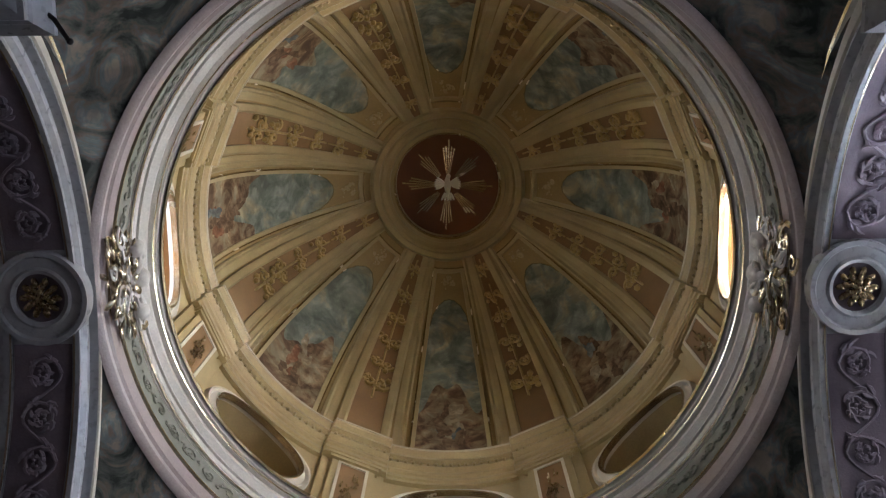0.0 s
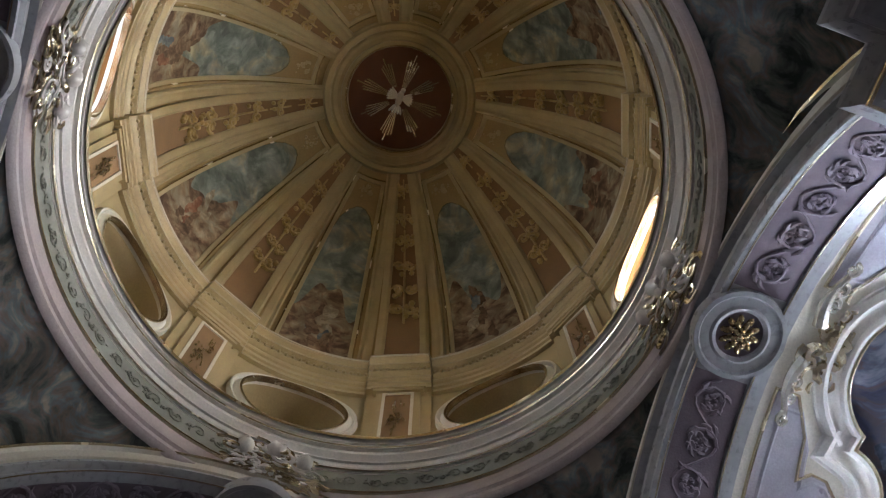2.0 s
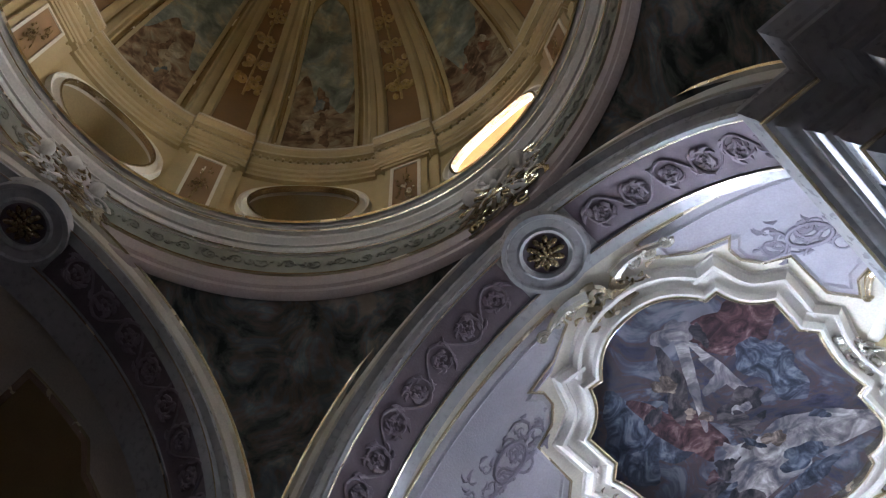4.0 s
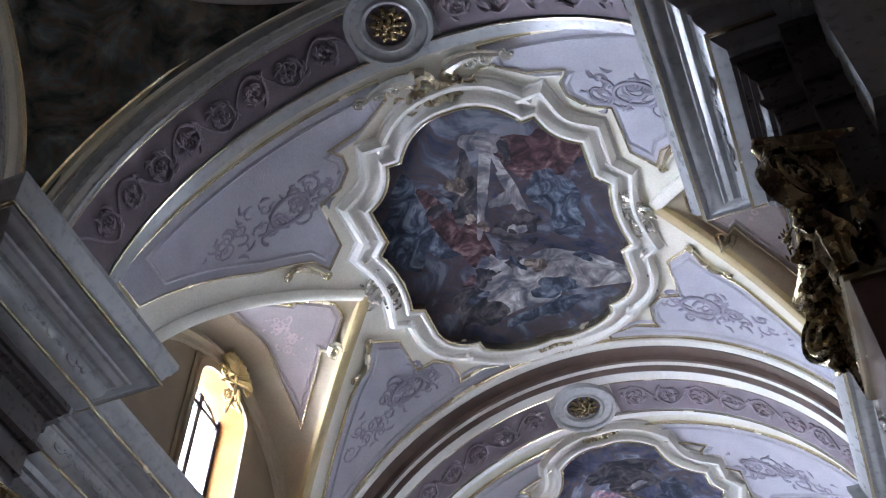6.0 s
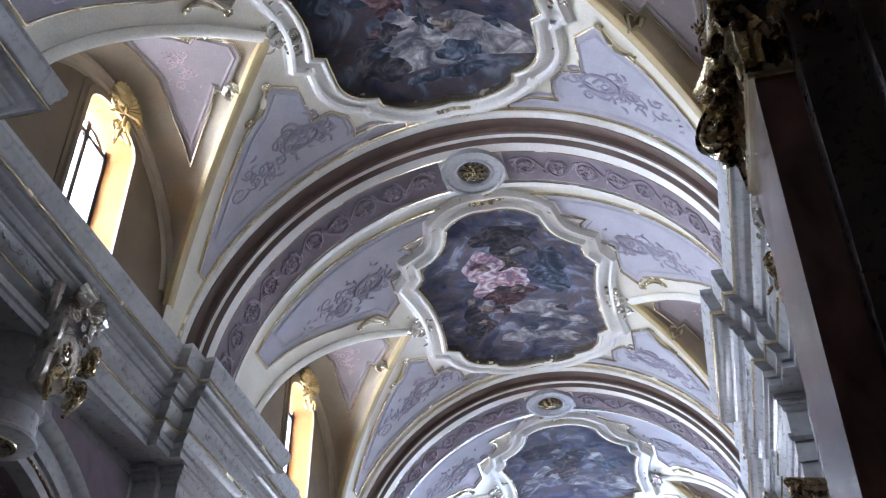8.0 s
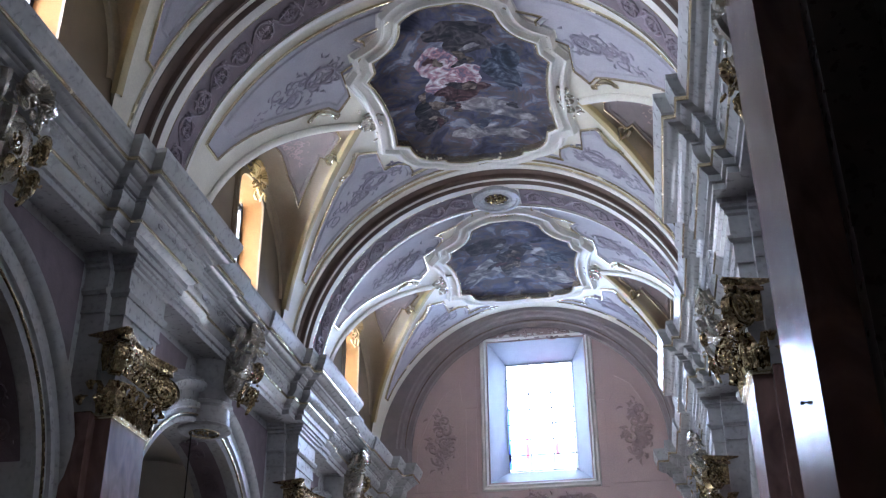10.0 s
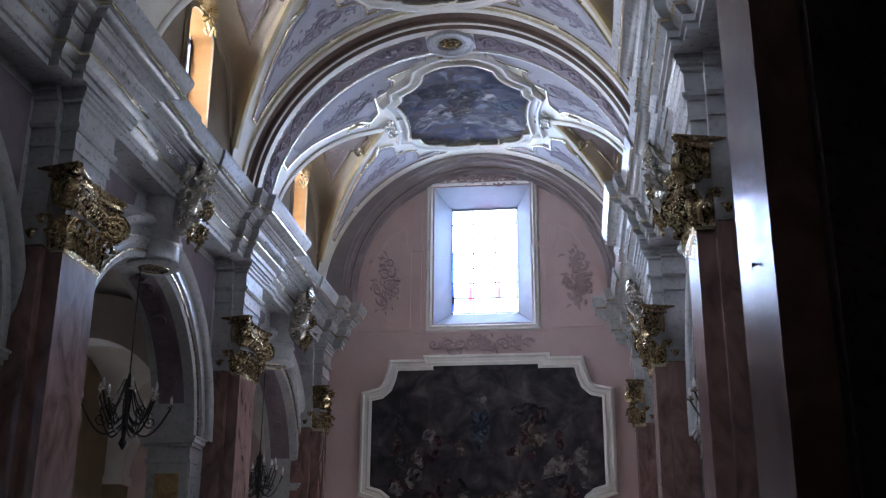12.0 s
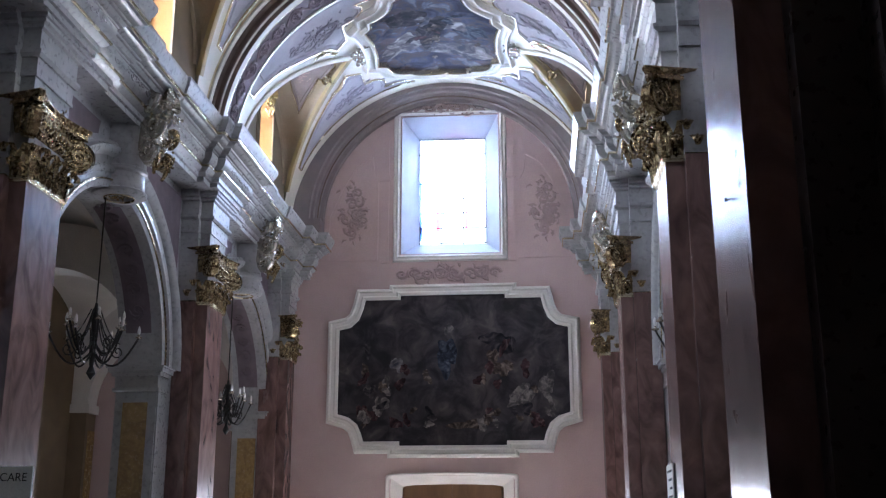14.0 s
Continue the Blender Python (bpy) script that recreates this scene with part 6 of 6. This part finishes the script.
def nave_pilaster(s, y, w=0.98, face=PILX, strip=None):
    at = Matrix.Translation((s * face - OFF, y, 0)) @ (Matrix.Identity(4) if s > 0 else Matrix.Rotation(PI, 4, "Z"))
    pl = thing("pilaster", "polished red marble pilaster with a gilded leaf capital", "pilaster", "nave pilasters", "", at)
    h = w / 2
    part("plinth", Geo().box(-0.09, 0.6, -h - 0.09, h + 0.09, 0, 0.45).box(-0.05, 0.6, -h - 0.05, h + 0.05, 0.45, 0.55), GREY_MARBLE, pl, "", 0)
    part("shaft", Geo().box(0.0, 0.6, -h + 0.03, h - 0.03, 0.55, 5.55), MARBLE, pl, "polished veined red marble shaft", 0)
    for sg in (-1, 1):
        part("edge_strip", Geo().box(0.2, 0.62, *sorted((sg * (h - 0.03), sg * (h + 0.12))), 0.55, 5.6), strip or MARBLE, pl, "narrow set-back strip", 0)
    part("astragal", Geo().box(-0.03, 0.6, -h - 0.0, h + 0.0, 5.55, 5.58).box(-0.045, 0.6, -h - 0.015, h + 0.015, 5.58, 5.62), GOLD, pl, "gilt astragal", 0)
    cp = new("capital", BELL)
    cp.parent, cp.location = pl, (0, 0, 5.6)
    cp.scale = (1, w / 0.9, 1)
    tagged(cp, "gilded composite capital")
    for nm, me in [("volute", VOLA), ("volute", VOLB), ("abacus", ABA)] + [("acanthus_leaf", me) for me in LEAVES]:
        ob = new(nm, me)
        ob.parent = cp
    steps = ((6.59, -0.02), (6.86, -0.02), (6.86, 0.01), (6.9, 0.01), (6.9, 0.0), (7.1, 0.0), (7.1, 0.03), (7.14, 0.06), (7.18, 0.06), (7.18, 0.02), (7.44, 0.02), (7.46, 0.06), (7.5, 0.06), (7.52, 0.10), (7.56, 0.10), (7.57, 0.13), (7.635, 0.13))
    blk = Geo().grid([[(-p, -h - p, z), (-p, h + p, z), (0.2, h + p, z), (0.2, h + 0.12 + p, z), (0.6, h + 0.12 + p, z), (0.6, -h - 0.12 - p, z), (0.2, -h - 0.12 - p, z), (0.2, -h - p, z)] for z, p in ((5.62, -0.02),) + steps], False, True)
    part("block", blk, strip or GREYBLUE, pl, "stepped block over the capital", 0)
    return pl


for s in (-1, 1):
    for y in ARCHES:
        nave_pilaster(s, y)
    nave_pilaster(s, 23.72, 0.72)
    # strips and blocks on the crossing piers are coloured dark for shade too
    nave_pilaster(s, 3.76, 0.9, 2.99 + OFF * s, SHADED_MARBLE)
    nave_pilaster(s, -3.75, 0.9, 2.99 + OFF * s, SHADED_MARBLE)


# ---- keystone cartouches over the nave arches ----
def keystone(s, yc, seed):
    rng = random.Random(seed)
    kc = thing("keystone_console", "rounded stucco keystone console with silver and gilt cartouche", "keystone", "keystone consoles")
    R = Euler((0, -s * PI / 2, 0)).to_matrix().to_4x4()
    x = s * (WALLA - 0.05)
    part_z = 6.56
    part("console", Geo().lathe([(0.0, part_z + 0.05), (0.2, part_z + 0.05), (0.22, part_z), (0.34, part_z), (0.40, part_z + 0.03), (0.41, part_z + 0.07), (0.37, part_z + 0.1), (0.36, 6.9), (0.40, 6.93), (0.40, 6.98), (0.37, 7.0), (0.37, 7.3), (0.39, 7.33), (0.42, 7.45), (0.42, 7.63)], (x, yc, 0), 40), GREYBLUE, kc, "rounded grey-white console")
    part("gilt_ring", Geo().lathe([(0.21, 6.575), (0.225, 6.545), (0.24, 6.565)], (x, yc, 0), 32), GOLD, kc, "gilt ring")
    bo = Geo()
    foliage(bo, (x, yc, 6.62), 0.18, rng, 22, 0.25, Euler((PI, 0, 0)).to_matrix().to_4x4())
    part("boss_flower", bo, DARKGOLD, kc, "gilt flower boss")
    xc = WALLX - 0.16
    sh = Geo()
    sh.ball((s * (xc + 0.1), yc, 7.48), (0.26, 0.27, 0.42), 18, 12)
    part("shield", sh, SILVERED, kc, "rounded silver-white shield", 60)
    for q in (-1, 1):
        for z, r, dx in ((7.200, 0.13, 0.0), (7.584, 0.15, 0.08), (8.016, 0.16, -0.04)):
            og = Geo()
            og.tube([(s * (xc - dx + 0.2 * a * q), yc + q * (0.36 + r * 1.3 * a), z + r * 1.3 * b) for a, b in spiral(1.6, 1, 0.1, 22, q)], [0.07 - 0.0022 * j for j in range(23)], 8)
            og.ball((s * (xc - dx), yc + q * 0.25, z), 0.05, 10, 7)
            part("scroll", og, SILVERED if z > 7.7 or q < 0 else DARKGOLD, kc, "thick rolled scroll")
        og = Geo()
        og.tube([(s * (xc - 0.12 + 0.08 * t), yc + q * (0.16 + 0.08 * math.sin(3 * t)), 7.224 - 0.34 * t) for t in np.linspace(0, 1, 9)], [0.06 - 0.0045 * j for j in range(9)], 8)
        part("leaf_tail", og, DARKGOLD, kc, "gilt hanging leaf")
    og = Geo()
    foliage(og, (s * xc, yc, 7.272), 0.3, rng, 16, 1.0, R @ Matrix.Diagonal((0.9, 0.9, 1, 1)))
    part("gilt_leaves", og, DARKGOLD, kc, "gilt leaves")
    wf = Geo()
    foliage(wf, (s * xc, yc, 7.944), 0.3, rng, 18, 0.9, R)
    part("silver_spray", wf, SILVERED, kc, "silvered leaves")
    shell = part("shell", Geo().ball((s * xc, yc, 8.112), (0.1, 0.2, 0.14), 14, 8), SILVERED, kc, "fluted shell")
    for k in range(9):
        fl = Geo()
        a = radians(-80 + 20 * k)
        fl.tube([(s * (xc - 0.04), yc, 8.064), (s * (xc - 0.22), yc + 0.18 * math.sin(a), 8.0 + 0.18 * math.cos(a)), (s * (xc - 0.18), yc + 0.31 * math.sin(a), 8.0 + 0.31 * math.cos(a))], [0.03, 0.065, 0.045], 8)
        part("shell_rib", fl, SILVERED, shell)


for s in (-1, 1):
    for i, (_, _, yc) in enumerate(ABAYS):
        keystone(s, yc, 50 + i)


# ---- chandeliers in the arches ----
def chandelier(x, y, ztop, zmid, r):
    ch = thing("chandelier", "wrought iron chandelier with curled arms and candle bulbs", "chandelier", "chandeliers", "", Matrix.Translation((x, y, zmid)))
    part("chain", Geo().tube([(0, 0, 0.62), (0, 0, ztop - zmid)], 0.012, 5), IRON, ch)
    part("stem", Geo().lathe([(0.0, -0.5), (0.03, -0.46), (0.07, -0.4), (0.03, -0.3), (0.05, -0.1), (0.02, 0.1), (0.05, 0.3), (0.06, 0.5), (0.03, 0.56), (0.02, 0.64)], n=12), IRON, ch)
    for k in range(12):
        a = 2 * PI * k / 12
        lv = 0.0 if k % 2 else 0.16
        rr = r if k % 2 else r * 0.68
        c, s_ = math.cos(a), math.sin(a)
        arm = Geo()
        arm.tube([(c * q * rr, s_ * q * rr, lv - 0.22 * math.sin(PI * q) * 1.2 - 0.06 + 0.22 * q * q) for q in np.linspace(0.04, 1, 10)], 0.016, 5)
        arm.tube([(c * (0.55 + 0.16 * x) * rr, s_ * (0.55 + 0.16 * x) * rr, lv - 0.06 + 0.12 * z) for x, z in spiral(1.3, 1, 0.15, 12, 1, 3)], 0.012, 5)
        arm.tube([(c * (0.1 + 0.5 * (1 - q)) * rr, s_ * (0.1 + 0.5 * (1 - q)) * rr, 0.05 + 0.5 * q - 0.1 * math.sin(PI * q)) for q in np.linspace(0, 1, 8)], 0.01, 5)
        am = part("arm", arm, IRON, ch)
        tip = (c * rr, s_ * rr, lv + 0.16)
        part("drip_pan", Geo().lathe([(0.0, -0.01), (0.05, 0.0), (0.055, 0.02), (0.02, 0.02), (0.018, 0.06)], tip, 10), SILVERED, am)
        part("bulb", Geo().lathe([(0.016, 0.06), (0.026, 0.1), (0.02, 0.15), (0.004, 0.19)], tip, 8), CANDLE, am, "frosted candle bulb")


for s in (-1, 1):
    chandelier(s * 4.36, 14.1, 6.6, 4.3, 0.64)
    chandelier(s * 4.36, 21.0, 6.6, 4.12, 0.5)
    chandelier(s * 4.36, 7.45, 6.6, 4.3, 0.64)


# ---- notices on the pillars ----
def text_mesh(body, size, m):
    c = bpy.data.curves.new("lettering", "FONT")
    c.body, c.size, c.align_x, c.extrude = body, size, "CENTER", 0.001
    ob = bpy.data.objects.new("lettering", c)
    me = bpy.data.meshes.new_from_object(ob)
    bpy.data.objects.remove(ob)
    me.materials.append(m)
    return me


nt = thing("notice_board", "white notice board with dark capital letters by the pillar", "sign", "", "", Matrix.Translation((-3.43, 10.0, 2.17)) @ Matrix.Rotation(-0.0, 4, "Z"))
part("board", Geo().box(-0.45, 0.32, 0.0, 0.03, -0.25, 0.15), PAPER, nt, "", 0)
lt = new("lettering", text_mesh("UCARE", 0.12, INK))
lt.parent, lt.matrix_local = nt, Matrix.Translation((0.08, -0.004, 0.0)) @ Matrix.Rotation(PI / 2, 4, "X")
part("post", Geo().tube([(0, 0.04, -2.0), (0, 0.04, -0.2)], 0.02, 8).lathe([(0, -2.0), (0.2, -2.0), (0.2, -1.97), (0.03, -1.95)], (0, 0.04, 0), 20), IRON, nt)


# ---- small fittings ----
hk = Geo()
hk.tube([(2.99, 3.72, 3.06), (2.97, 3.72, 3.06), (2.97, 3.72, 3.03), (2.97, 3.705, 3.02)], 0.003, 6)
hk.lathe([(0, 0), (0.009, 0.0), (0.009, 0.014), (0.0, 0.016)], (2.975, 3.72, 3.05), 10)
single("wall_hook", hk, IRON, "small dark iron hook on the polished marble pilaster", "hook")
bk = Geo()
bk.tube([(2.62, -2.62, 8.56), (2.5, -2.46, 8.5), (2.37, -2.38, 8.5)], 0.016, 8)
bk.ball((2.36, -2.37, 8.5), 0.024, 10, 6)
single("cornice_bracket", bk, IRON, "short dark iron rod on the pier cornice", "bracket")
pn = thing("paper_notice", "narrow white notice panel on a slim dark post", "notice")
part("sheet", Geo().box(3.53, 3.545, 10.95, 11.5, 1.95, 2.38), PAPER, pn, "", 0)
part("post", Geo().tube([(3.56, 11.2, 0), (3.56, 11.2, 2.0)], 0.018, 8).lathe([(0, 0), (0.14, 0), (0.14, 0.02), (0.03, 0.04)], (3.56, 11.2, 0), 16), IRON, pn)
for k in range(4):
    part("text_bar", Geo().box(3.5285, 3.53, 11.02, 11.42 - 0.08 * (k % 3), 2.29 - 0.09 * k, 2.315 - 0.09 * k), INK, pn, "", 0)
